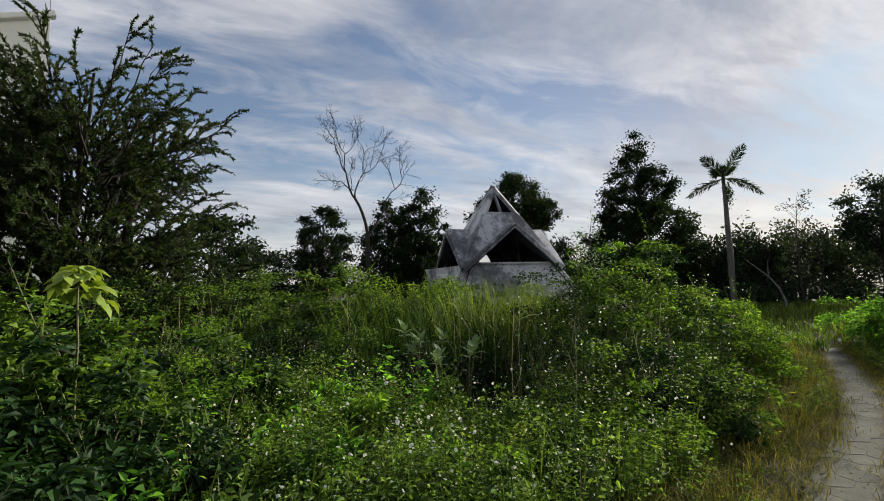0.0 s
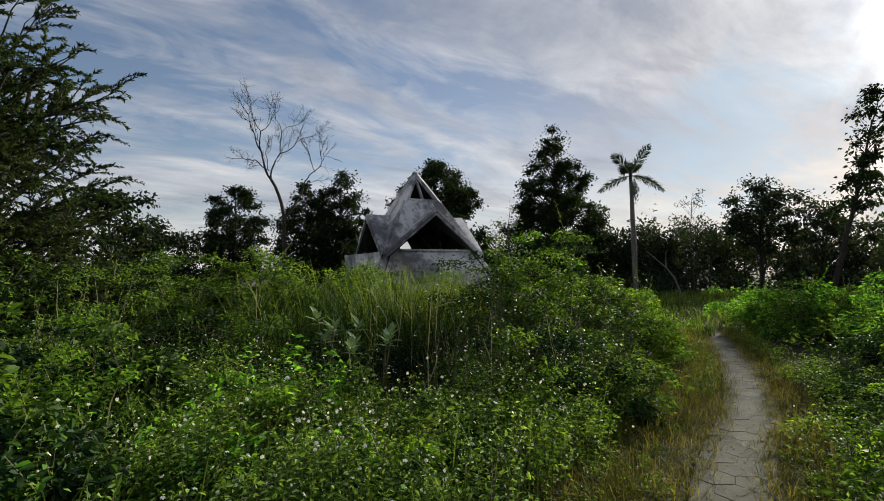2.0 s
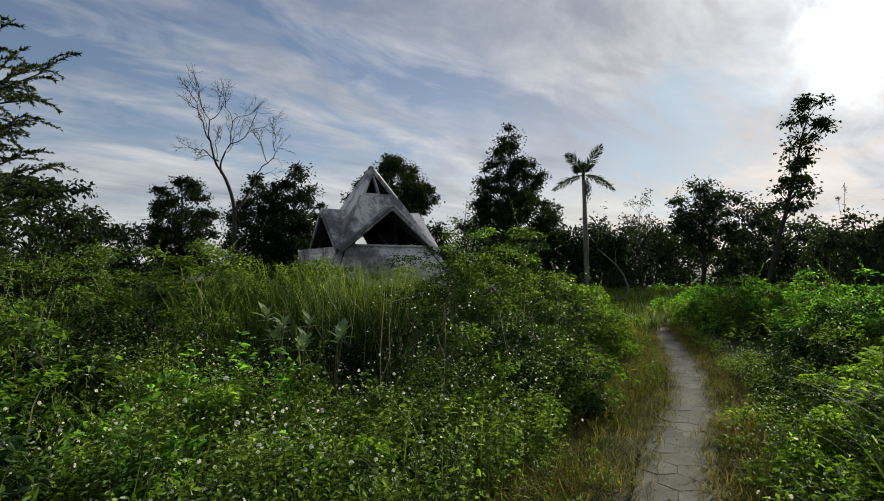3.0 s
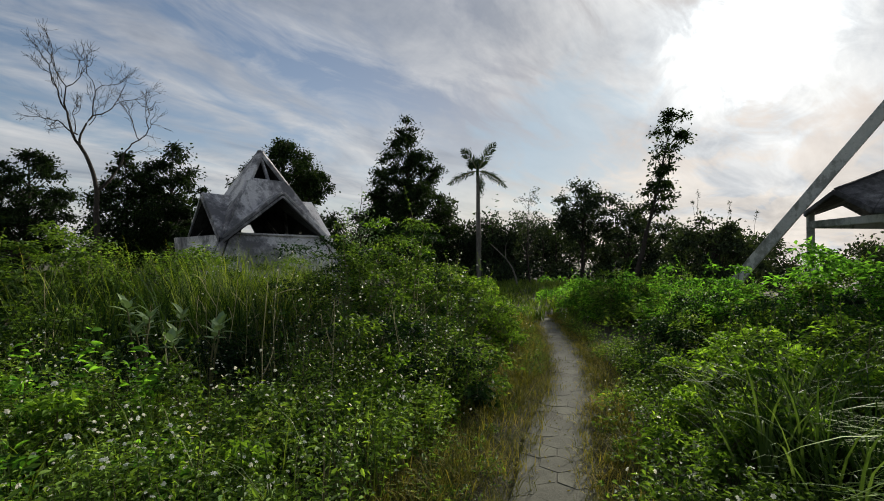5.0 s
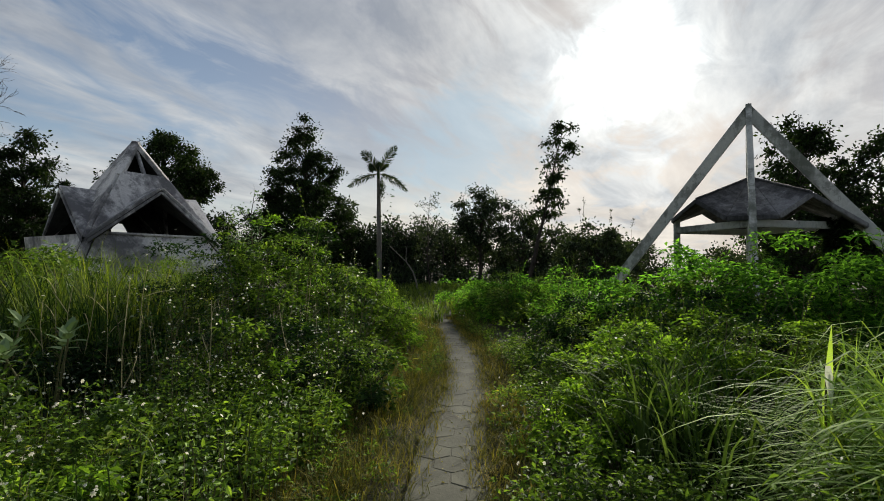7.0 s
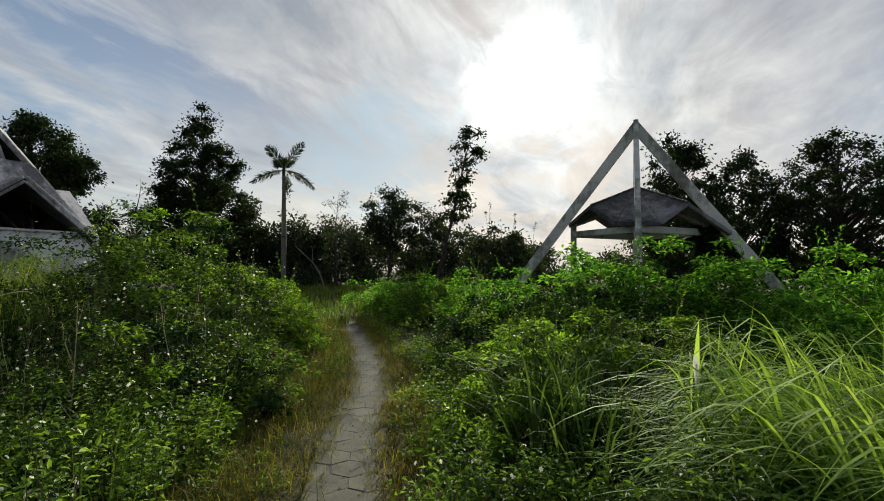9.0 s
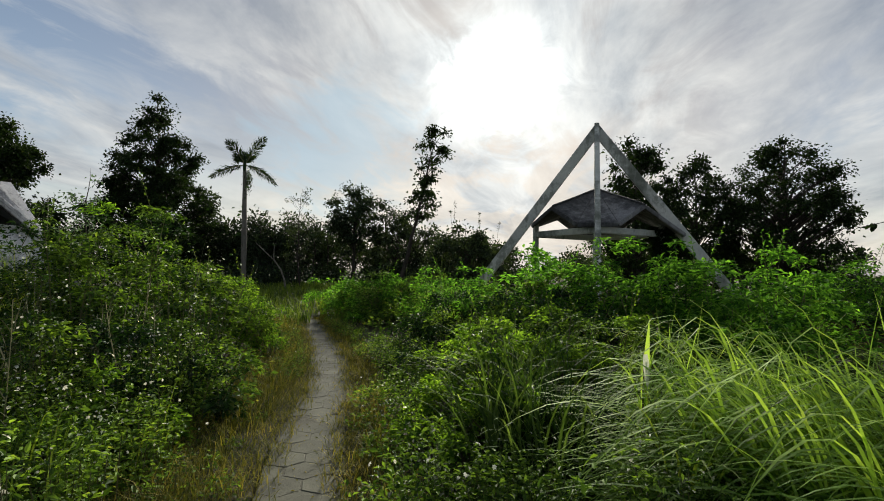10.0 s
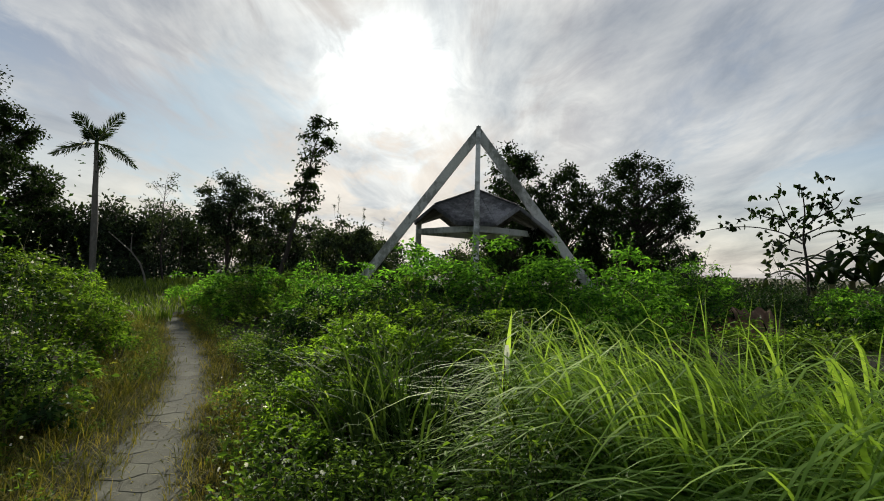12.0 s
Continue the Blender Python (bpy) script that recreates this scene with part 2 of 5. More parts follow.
def mesh_from(name, chunks):
    """One mesh from pairs of vertex array and face array."""
    verts, loops, starts, base, at = [], [], [], 0, 0
    for v, f in chunks:
        v, f = np.asarray(v, np.float32).reshape(-1, 3), np.asarray(f, np.int32)
        verts.append(v)
        loops.append((f + base).ravel())
        starts.append(at + np.arange(len(f), dtype=np.int32) * f.shape[1])
        at += f.size
        base += len(v)
    verts, loops, starts = np.concatenate(verts), np.concatenate(loops), np.concatenate(starts)
    me = bpy.data.meshes.new(name)
    me.vertices.add(len(verts))
    me.vertices.foreach_set("co", verts.ravel())
    me.loops.add(len(loops))
    me.loops.foreach_set("vertex_index", loops)
    me.polygons.add(len(starts))
    me.polygons.foreach_set("loop_start", starts)
    me.update(calc_edges=True)
    return me


def piece(name, chunks, mat, parent=None, label="", smooth=False):
    """Links a mesh, from chunks or ready made, under a thing or by itself."""
    me = chunks if isinstance(chunks, bpy.types.Mesh) else mesh_from(name, chunks)
    if not me.materials:
        me.materials.append(mat)
    me.polygons.foreach_set("use_smooth", np.full(len(me.polygons), smooth))
    ob = new(name, me)
    ob.parent = parent
    if label:
        tagged(ob, label)
    return ob


def part(name, bm, mat, parent=None, label=""):
    me = bpy.data.meshes.new(name)
    bm.to_mesh(me)
    bm.free()
    return piece(name, me, mat, parent, label)


def thing(name, label, category, at=(0, 0, 0), turn=0.0, group="", kind=""):
    ob = new(name)
    ob.empty_display_size = 0.2
    ob.location, ob.rotation_euler = at, (0, 0, turn)
    return tagged(ob, label, category, group, kind)


def unit(v):
    return v / np.maximum(np.linalg.norm(v, axis=-1, keepdims=True), 1e-9)


def leaves(at, way, face, length, width, fold=0.25, droop=0.15, simple=False):
    """Leaves at given places: way runs along the leaf, face is roughly its normal."""
    at, way = np.asarray(at, float), unit(np.asarray(way, float))
    side = unit(np.cross(way, np.asarray(face, float)) + 1e-6)
    up = unit(np.cross(side, way))
    count = len(at)
    length = np.broadcast_to(np.asarray(length, float), (count,))[:, None]
    width = np.broadcast_to(np.asarray(width, float), (count,))[:, None]

    def spot(along, across, lift):
        return at + way * length * along + side * width * across + up * (width * lift) - up * (length * droop * along * along)

    if simple:
        v = np.stack([spot(0, 0, 0), spot(0.45, -0.5, fold), spot(1, 0, 0), spot(0.45, 0.5, fold)], 1)
        f = np.array([[0, 1, 2], [0, 2, 3]])
    else:
        v = np.stack([spot(0, 0, 0), spot(0.28, -0.46, fold), spot(0.68, -0.34, fold * 0.8), spot(1, 0, 0), spot(0.68, 0.34, fold * 0.8), spot(0.28, 0.46, fold), spot(0.5, 0, 0)], 1)
        f = np.array([[0, 1, 6], [1, 2, 6], [2, 3, 6], [3, 4, 6], [4, 5, 6], [5, 0, 6]])
    k = v.shape[1]
    faces = (np.arange(count)[:, None, None] * k + f[None]).reshape(-1, 3)
    return v.reshape(-1, 3), faces


def needles(at, way, face, length, width):
    """Tiny leaflets of one triangle each."""
    way = unit(np.asarray(way, float))
    side = unit(np.cross(way, face) + 1e-6) * (np.broadcast_to(width, (len(at),))[:, None] * 0.5)
    v = np.stack([at - side, at + side, at + way * np.broadcast_to(length, (len(at),))[:, None]], 1)
    return v.reshape(-1, 3), np.arange(len(at) * 3).reshape(-1, 3)


def blades(at, way, bend, length, width, steps=5, taper=1.0):
    """Grass blades: start along way, then bend over towards bend."""
    at, way, bend = np.asarray(at, float), unit(np.asarray(way, float)), np.asarray(bend, float)
    count = len(at)
    length = np.broadcast_to(np.asarray(length, float), (count,))[:, None]
    width = np.broadcast_to(np.asarray(width, float), (count,))[:, None]
    side = unit(np.cross(way, bend) + 1e-6)
    rows, here = [], at.copy()
    for s in range(steps + 1):
        u = s / steps
        heading = unit(way + bend * (u * u * 1.6))
        half = width * 0.5 * (min(1.0, 0.55 + 1.5 * u) * (1 - u ** 2.2) ** taper + 0.02)
        if s < steps:
            rows += [here - side * half, here + side * half]
        else:
            rows.append(here)
        here = here + heading * length / steps
    v = np.stack(rows, 1)
    k = v.shape[1]
    quads = np.array([[2 * s, 2 * s + 1, 2 * s + 3, 2 * s + 2] for s in range(steps - 1)])
    tip = np.array([[2 * steps - 2, 2 * steps - 1, 2 * steps]])
    order = np.arange(count)[:, None, None] * k
    return [(v.reshape(-1, 3), (order + quads[None]).reshape(-1, 4)), (v.reshape(-1, 3), (order + tip[None]).reshape(-1, 3))]


def blade_chunk(*given, **more):
    """Blades as one chunk of triangles, so that each blade stays one island."""
    (v, quads), (_, tips) = blades(*given, **more)
    tris = np.concatenate([quads[:, [0, 1, 2]], quads[:, [0, 2, 3]], tips])
    return v, tris


def tube(points, radii, sides=6):
    """A tapered tube along points."""
    points, radii = np.asarray(points, float), np.asarray(radii, float)
    run = unit(np.gradient(points, axis=0))
    ref = np.where(np.abs(run[:, 2:3]) > 0.9, [[1.0, 0, 0]], [[0, 0, 1.0]])
    a = unit(np.cross(run, ref))
    b = np.cross(run, a)
    turn = np.linspace(0, 2 * np.pi, sides, endpoint=False)
    ring = a[:, None] * np.cos(turn)[None, :, None] + b[:, None] * np.sin(turn)[None, :, None]
    v = points[:, None] + ring * radii[:, None, None]
    count = len(points)
    f = [[i * sides + j, i * sides + (j + 1) % sides, (i + 1) * sides + (j + 1) % sides, (i + 1) * sides + j] for i in range(count - 1) for j in range(sides)]
    return v.reshape(-1, 3), np.array(f)


def crooked(a, b, steps, bow, amount, gen):
    """A line from a to b that wanders."""
    a, b = np.asarray(a, float), np.asarray(b, float)
    u = np.linspace(0, 1, steps)[:, None]
    wander = np.cumsum(gen.normal(0, amount, (steps, 3)), 0)
    wander -= wander[:1] + (wander[-1:] - wander[:1]) * u
    return a + (b - a) * u + np.asarray(bow, float) * (4 * u * (1 - u)) + wander


def sphere_ways(count, gen):
    return unit(gen.normal(size=(count, 3)))


def slab(points, thick):
    """A flat plate: a polygon given thickness along its normal, on the inner side."""
    p = np.asarray(points, float)
    normal = unit(np.cross(p[1] - p[0], p[2] - p[0]))
    q = p - normal * thick
    k = len(p)
    bm = bmesh.new()
    top = [bm.verts.new(v) for v in p]
    low = [bm.verts.new(v) for v in q]
    bm.faces.new(top)
    bm.faces.new(low[::-1])
    for i in range(k):
        bm.faces.new((top[i], low[i], low[(i + 1) % k], top[(i + 1) % k]))
    bmesh.ops.recalc_face_normals(bm, faces=bm.faces)
    bmesh.ops.bevel(bm, geom=list(bm.edges), offset=0.012, segments=1, affect="EDGES")
    return bm


def bar(a, b, wide, deep, up=(0, 0, 1), bevel=0.015):
    """A beam from a to b with a bevelled rectangular section."""
    a, b = Vector(a), Vector(b)
    run = (b - a).normalized()
    side = run.cross(Vector(up))
    side = side.normalized() if side.length > 1e-4 else Vector((1, 0, 0))
    top = side.cross(run).normalized()
    bm = bmesh.new()
    ring = []
    for end in (a, b):
        ring.append([bm.verts.new(end + side * (sx * wide / 2) + top * (sz * deep / 2)) for sx, sz in ((-1, -1), (1, -1), (1, 1), (-1, 1))])
    bm.faces.new(ring[0][::-1])
    bm.faces.new(ring[1])
    for i in range(4):
        bm.faces.new((ring[0][i], ring[0][(i + 1) % 4], ring[1][(i + 1) % 4], ring[1][i]))
    bmesh.ops.recalc_face_normals(bm, faces=bm.faces)
    if bevel:
        bmesh.ops.bevel(bm, geom=list(bm.edges), offset=bevel, segments=2, affect="EDGES")
    return bm


# ---- ground and path ----
PATH = np.array([(-1.4, -1.6), (0.18, 0.42), (1.36, 1.99), (2.40, 3.08), (3.12, 3.92), (4.33, 5.17), (5.56, 6.68), (6.98, 8.70), (8.36, 10.74), (9.2, 12.2), (9.6, 13.6), (9.2, 15.2), (8.0, 17.0)])


def smooth_line(points, step):
    """A dense, rounded line through points."""
    p = np.vstack([2 * points[0] - points[1], points, 2 * points[-1] - points[-2]])
    out = []
    for i in range(1, len(p) - 2):
        u = np.linspace(0, 1, 24, endpoint=False)[:, None]
        out.append(0.5 * (2 * p[i] + (p[i + 1] - p[i - 1]) * u + (2 * p[i - 1] - 5 * p[i] + 4 * p[i + 1] - p[i + 2]) * u ** 2 + (3 * p[i] - p[i - 1] - 3 * p[i + 1] + p[i + 2]) * u ** 3))
    line = np.vstack(out + [points[-1:]])
    far = np.r_[0, np.cumsum(np.linalg.norm(np.diff(line, axis=0), axis=1))]
    s = np.arange(0, far[-1], step)
    return np.stack([np.interp(s, far, line[:, 0]), np.interp(s, far, line[:, 1])], 1)


WAY = smooth_line(PATH, 0.1)


def path_off(x, y):
    """Distance from the middle of the path; minus on its left side."""
    q = np.stack([np.asarray(x, float), np.asarray(y, float)], -1).reshape(-1, 2)
    d = np.linalg.norm(q[:, None] - WAY[None], axis=2)
    i = d.argmin(1)
    run = np.gradient(WAY, axis=0)[i]
    off = q - WAY[i]
    side = np.sign(run[:, 1] * off[:, 0] - run[:, 0] * off[:, 1])
    return (side * d[np.arange(len(q)), i]).reshape(np.shape(x))


def ramp01(v, a, b):
    u = np.clip((v - a) / (b - a), 0, 1)
    return u * u * (3 - 2 * u)


def ground_z(x, y):
    x, y = np.asarray(x, float), np.asarray(y, float)
    off = path_off(x, y)
    away = ramp01(np.abs(off), 0.35, 2.5)
    rough = 0.06 * np.sin(1.9 * x + 0.7 * y) * np.cos(1.3 * y - 0.4 * x) + 0.03 * np.sin(4.1 * x - 2.2 * y)
    rise = 0.35 * ramp01(y - 0.35 * x, 7.0, 16.0) * (off < 0) + 0.25 * ramp01(x - 0.3 * y, 5.0, 11.0) * (off > 0)
    level = away * (rough + rise)
    fade = ramp01(np.hypot(x, y), 60, 120)
    return level * (1 - fade)


def make_ground():
    near = np.r_[0.15, np.linspace(0.4, 26, 110), 26 * 1.16 ** np.arange(1, 36)]
    turn = np.linspace(0, 2 * np.pi, 240, endpoint=False)
    r, a = np.meshgrid(near, turn, indexing="ij")
    x, y = r * np.sin(a), r * np.cos(a)
    z = ground_z(x.ravel(), y.ravel()).reshape(x.shape)
    off = np.abs(path_off(x.ravel(), y.ravel())).reshape(x.shape)
    z = np.where(off < 0.42, z - 0.035, z)
    v = np.stack([x, y, z], -1).reshape(-1, 3)
    k = len(turn)
    i, j = np.meshgrid(np.arange(len(near) - 1), np.arange(k), indexing="ij")
    f = np.stack([i * k + j, (i + 1) * k + j, (i + 1) * k + (j + 1) % k, i * k + (j + 1) % k], -1).reshape(-1, 4)
    cap = np.arange(k)[::-1][None]
    ob = piece("ground", [(v, f[:, ::-1]), (v[:k], cap)], M_SOIL, smooth=True)
    tagged(ob, "dark soil with leaf litter under weeds, reaching the horizon", "ground", kind="structure")


make_ground()


def polar(az, dist, z=0.0):
    """A place from degrees clockwise from +y and metres from the start of the walk."""
    return np.array([dist * math.sin(radians(az)), dist * math.cos(radians(az)), z])


# ---- pyramid house and pyramid pavilion ----


def pyramid_house(at, turn, a, apex):
    """A square concrete pyramid with a gable on each face. a: half the base's diagonal."""
    house = thing("pyramid_house", "derelict grey concrete pyramid house with four gables, streaked with mould", "house", at, turn)
    corners = [np.array([a * math.sin(t), -a * math.cos(t), 0]) for t in (0, math.pi / 2, math.pi, -math.pi / 2)]
    top = np.array([0, 0, apex])

    def leg(i, z):
        return corners[i % 4] * (1 - z / apex) + top * (z / apex)

    vent, ridge, eave, sill = 4.53, 3.88, 2.29, 2.5
    for i in range(4):
        j = i + 1
        mid = (corners[i] + corners[j % 4]) / 2
        out = unit(mid)
        behind = i in (1, 2)
        inner = mid * (1 - ridge / apex) + [0, 0, ridge]
        peak = mid * 0.64 + [0, 0, ridge + 0.03]
        ea, eb = leg(i, eave), leg(j, eave)
        head = [top] if behind or i == 3 else [leg(j, vent), leg(i, vent)]
        panel = part("roof_panel", slab([ea, inner, eb, *head], 0.10), M_HOUSE, house)
        # a near-black sheet added under the panel, for the shade below it
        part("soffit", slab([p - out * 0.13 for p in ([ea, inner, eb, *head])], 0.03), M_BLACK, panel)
        for e in (ea, eb):
            lip = e + out * 0.10
            g = part("gable_slab", slab([inner, peak, lip] if e is ea else [peak, inner, lip], 0.10), M_HOUSE, house)
            # the gable's underside gets the same painted shade
            under = [p - [0, 0, 0.16] for p in ([inner, peak - out * 0.06, lip] if e is ea else [peak - out * 0.06, inner, lip])]
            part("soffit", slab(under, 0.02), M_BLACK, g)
            part("gable_edge", bar(peak + out * 0.01 + [0, 0, -0.075], lip + out * 0.01 + [0, 0, -0.06], 0.05, 0.08), M_HOUSE, g)
        if behind:
            # the two gables away from the path are walled up, but for a gap at one corner
            side = unit(eb - ea)
            wide = np.linalg.norm(eb - ea)
            foot = ea + out * 0.02
            # a ragged hole is broken through the wall that faces the sky
            hole = [foot + side * (wide * u) + [0, 0, z] for u, z in ((0.35, 0.0), (0.37, 0.5), (0.41, 0.78), (0.47, 0.80), (0.51, 0.55), (0.52, 0.0))] if i == 2 else []
            # the infill's near-black is the dim interior, put into its colour
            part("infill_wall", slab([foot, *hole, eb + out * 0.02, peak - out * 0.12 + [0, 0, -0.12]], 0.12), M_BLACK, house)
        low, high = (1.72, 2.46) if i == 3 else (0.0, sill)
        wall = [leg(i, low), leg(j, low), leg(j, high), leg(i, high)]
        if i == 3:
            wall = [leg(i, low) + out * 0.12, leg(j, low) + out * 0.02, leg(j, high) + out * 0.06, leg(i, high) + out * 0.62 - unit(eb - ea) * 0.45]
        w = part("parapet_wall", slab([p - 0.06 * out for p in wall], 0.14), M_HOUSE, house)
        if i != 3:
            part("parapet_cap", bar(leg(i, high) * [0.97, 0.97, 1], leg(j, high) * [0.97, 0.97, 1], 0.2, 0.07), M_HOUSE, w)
        # an added near-black sheet behind the wall stands for the shade indoors
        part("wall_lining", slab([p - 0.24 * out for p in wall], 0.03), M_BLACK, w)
        if i == 0:
            foot = leg(i, vent) * 0.45 + leg(j, vent) * 0.55
            part("vent_strut", bar(foot - out * 0.06, top - [0, 0, 0.2], 0.11, 0.10), M_HOUSE, house)
            part("vent_rail", bar(leg(i, vent), leg(j, vent), 0.10, 0.10), M_HOUSE, house)
    for i in range(4):
        part("corner_beam", bar(leg(i, 0) * 0.97, leg(i, vent) * [0.9, 0.9, 1], 0.16, 0.12, up=unit(corners[i])), M_HOUSE, house)
        part("apex_beam", bar(leg(i, vent - 0.12), leg(i, apex + 0.02), 0.25, 0.14, up=unit(corners[i])), M_HOUSE, house)
    # the floor too is coloured as dark as the shaded room
    part("house_floor", slab([c * 0.8 + [0, 0, 0.1] for c in corners], 0.1), M_BLACK, house)
    return house


pyramid_house((2.16, 20.0, 0.0), radians(-30.0), 4.57, 5.71)


def pyramid_pavilion(at, turn, a, apex):
    """Four leaning concrete beams that meet in a point, over a low four-gabled roof on posts."""
    ob = thing("pyramid_pavilion", "open concrete pavilion with four leaning beams over a mouldy gabled roof", "pavilion", at, turn)
    corners = [np.array([a * math.sin(t), -a * math.cos(t), 0]) for t in (0, math.pi / 2, math.pi, -math.pi / 2)]
    top = np.array([0, 0, apex])

    def leg(i, z):
        return corners[i % 4] * (1 - z / apex) + top * (z / apex)

    half, deep = 0.068, 0.27
    for i in range(4):
        # the beam's outer edge runs to the very tip, and its end is cut upright against the others
        out = unit(corners[i])
        side = np.array([-out[1], out[0], 0])
        drop = deep * math.hypot(a, apex) / a
        section = [leg(i, -0.2), top, top - [0, 0, drop], leg(i, -0.2) - [0, 0, drop]]
        bm = bmesh.new()
        rows = [[bm.verts.new(p + side * half * s) for p in section] for s in (-1, 1)]
        bm.faces.new(rows[0])
        bm.faces.new(rows[1][::-1])
        for k in range(4):
            bm.faces.new((rows[0][k], rows[1][k], rows[1][(k + 1) % 4], rows[0][(k + 1) % 4]))
        bmesh.ops.recalc_face_normals(bm, faces=bm.faces)
        bmesh.ops.bevel(bm, geom=list(bm.edges), offset=0.008, segments=1, affect="EDGES")
        part("leaning_beam", bm, M_BEAM, ob)
    hub = np.array([0, 0, 3.86])
    peaks = [unit(corners[i] + corners[(i + 1) % 4]) * 1.64 + [0, 0, 3.24 if i in (0, 3) else 3.2] for i in range(4)]
    # the corners are cut off; one of them hangs lower and rests on its beam
    for i, (reach, half_cut, low) in enumerate(((1.72, 0.5, 2.72), (2.25, 0.3, 2.56), (1.75, 0.5, 2.72), (1.8, 0.2, 2.86))):
        out = unit(corners[i])
        side = np.array([-out[1], out[0], 0])
        before, after = peaks[i - 1], peaks[i]
        ea, eb = out * reach - side * half_cut + [0, 0, low], out * reach + side * half_cut + [0, 0, low]
        for face in ([hub, before, ea], [hub, ea, eb], [hub, eb, after]):
            part("roof_slab", slab(face, 0.08), M_ROOF, ob)
        for a_end, b_end in ((before, ea), (ea, eb), (eb, after)):
            part("roof_edge", bar(a_end + [0, 0, -0.05], b_end + [0, 0, -0.05], 0.08, 0.11), M_ROOF, ob)
        part("ridge_cap", bar(hub + [0, 0, 0.01], after + [0, 0, 0.01], 0.10, 0.05), M_ROOF, ob)
    posts = [unit(c) * 1.72 for c in corners]
    for i in range(4):
        part("post", bar(posts[i], posts[i] + [0, 0, 2.92], 0.15, 0.15, up=(1, 0.3, 0)), M_BEAM, ob)
        part("tie_beam", bar(posts[i] + [0, 0, 2.55], posts[(i + 1) % 4] + [0, 0, 2.55], 0.12, 0.17), M_BEAM, ob)
    return ob


pyramid_pavilion((14.30, 5.62, 0.0), radians(-68.6), 4.34, 5.80)

# ---- trees ----


def crown_tree(name, label, at, height, profile, mat, trunk_r=0.14, blobs=70, leaf=0.2, per=110, bare=0.18, seed=1, lean=(0, 0), bark=None, blob_r=0.5, gappy=0.0, group=""):
    """A broadleaf tree. profile: (height share, crown radius) pairs. Limbs run from the trunk to clumps of leaves."""
    gen = np.random.default_rng(seed)
    tree = thing(name, label, "tree", at, 0.0 if lean[0] else gen.uniform(0, 6.28), group)
    height = height - 0.5 * blob_r
    tip = np.array([lean[0], lean[1], height * 0.97])
    trunk = crooked((0, 0, -0.2), tip, 12, (0.0, 0.0, 0.0), 0.05, gen)
    wood = [tube(trunk, trunk_r * (1 - np.linspace(0, 0.93, 12)), 7)]
    hs, rs = np.array(profile).T
    share = np.linspace(hs[0], hs[-1], 200)
    weight = np.interp(share, hs, rs) ** 1.35 + 0.05
    h = gen.choice(share, blobs, p=weight / weight.sum()) + gen.normal(0, 0.012, blobs)
    r = np.interp(h, hs, rs) * np.sqrt(gen.uniform(0.1, 1.0, blobs)) * gen.uniform(0.8, 1.12, blobs)
    a = gen.uniform(0, 2 * np.pi, blobs)
    axis = np.stack([np.interp(h * height, trunk[:, 2], trunk[:, k]) for k in (0, 1)], 1)
    centre = np.stack([axis[:, 0] + r * np.cos(a), axis[:, 1] + r * np.sin(a), h * height], 1)
    size = blob_r * gen.uniform(0.55, 1.3, blobs)
    for c, ax in zip(centre, axis):
        out = np.hypot(*(c[:2] - ax))
        foot_z = max(height * bare, c[2] - 0.75 * out - 0.2)
        foot = np.array([np.interp(foot_z, trunk[:, 2], trunk[:, 0]), np.interp(foot_z, trunk[:, 2], trunk[:, 1]), foot_z])
        thick = trunk_r * 0.3 * (1 - 0.6 * foot_z / height)
        wood.append(tube(crooked(foot, c, 5, (0, 0, 0.08 * out), 0.03, gen), thick * np.linspace(1, 0.25, 5), 4))
    which = np.repeat(np.arange(blobs), per)
    if gappy:
        which = which[gen.uniform(size=len(which)) > gappy]
    way = sphere_ways(len(which), gen)
    far = np.minimum(np.abs(gen.normal(0, 0.62, len(which))), 1.15) * size[which]
    spot = centre[which] + way * far[:, None] * [1.15, 1.15, 0.7] + gen.normal(0, 0.05, way.shape)
    pose_way = unit(way + gen.normal(0, 0.5, way.shape) + [0, 0, -0.25])
    face = unit(sphere_ways(len(which), gen) + [0, 0, 0.9])
    size_leaf = leaf * gen.uniform(0.6, 1.25, len(which))
    piece("trunk", wood, bark or M_BARK, tree, smooth=True)
    piece("crown", [leaves(spot, pose_way, face, size_leaf, size_leaf * 0.62, simple=True)], mat, tree)
    return tree


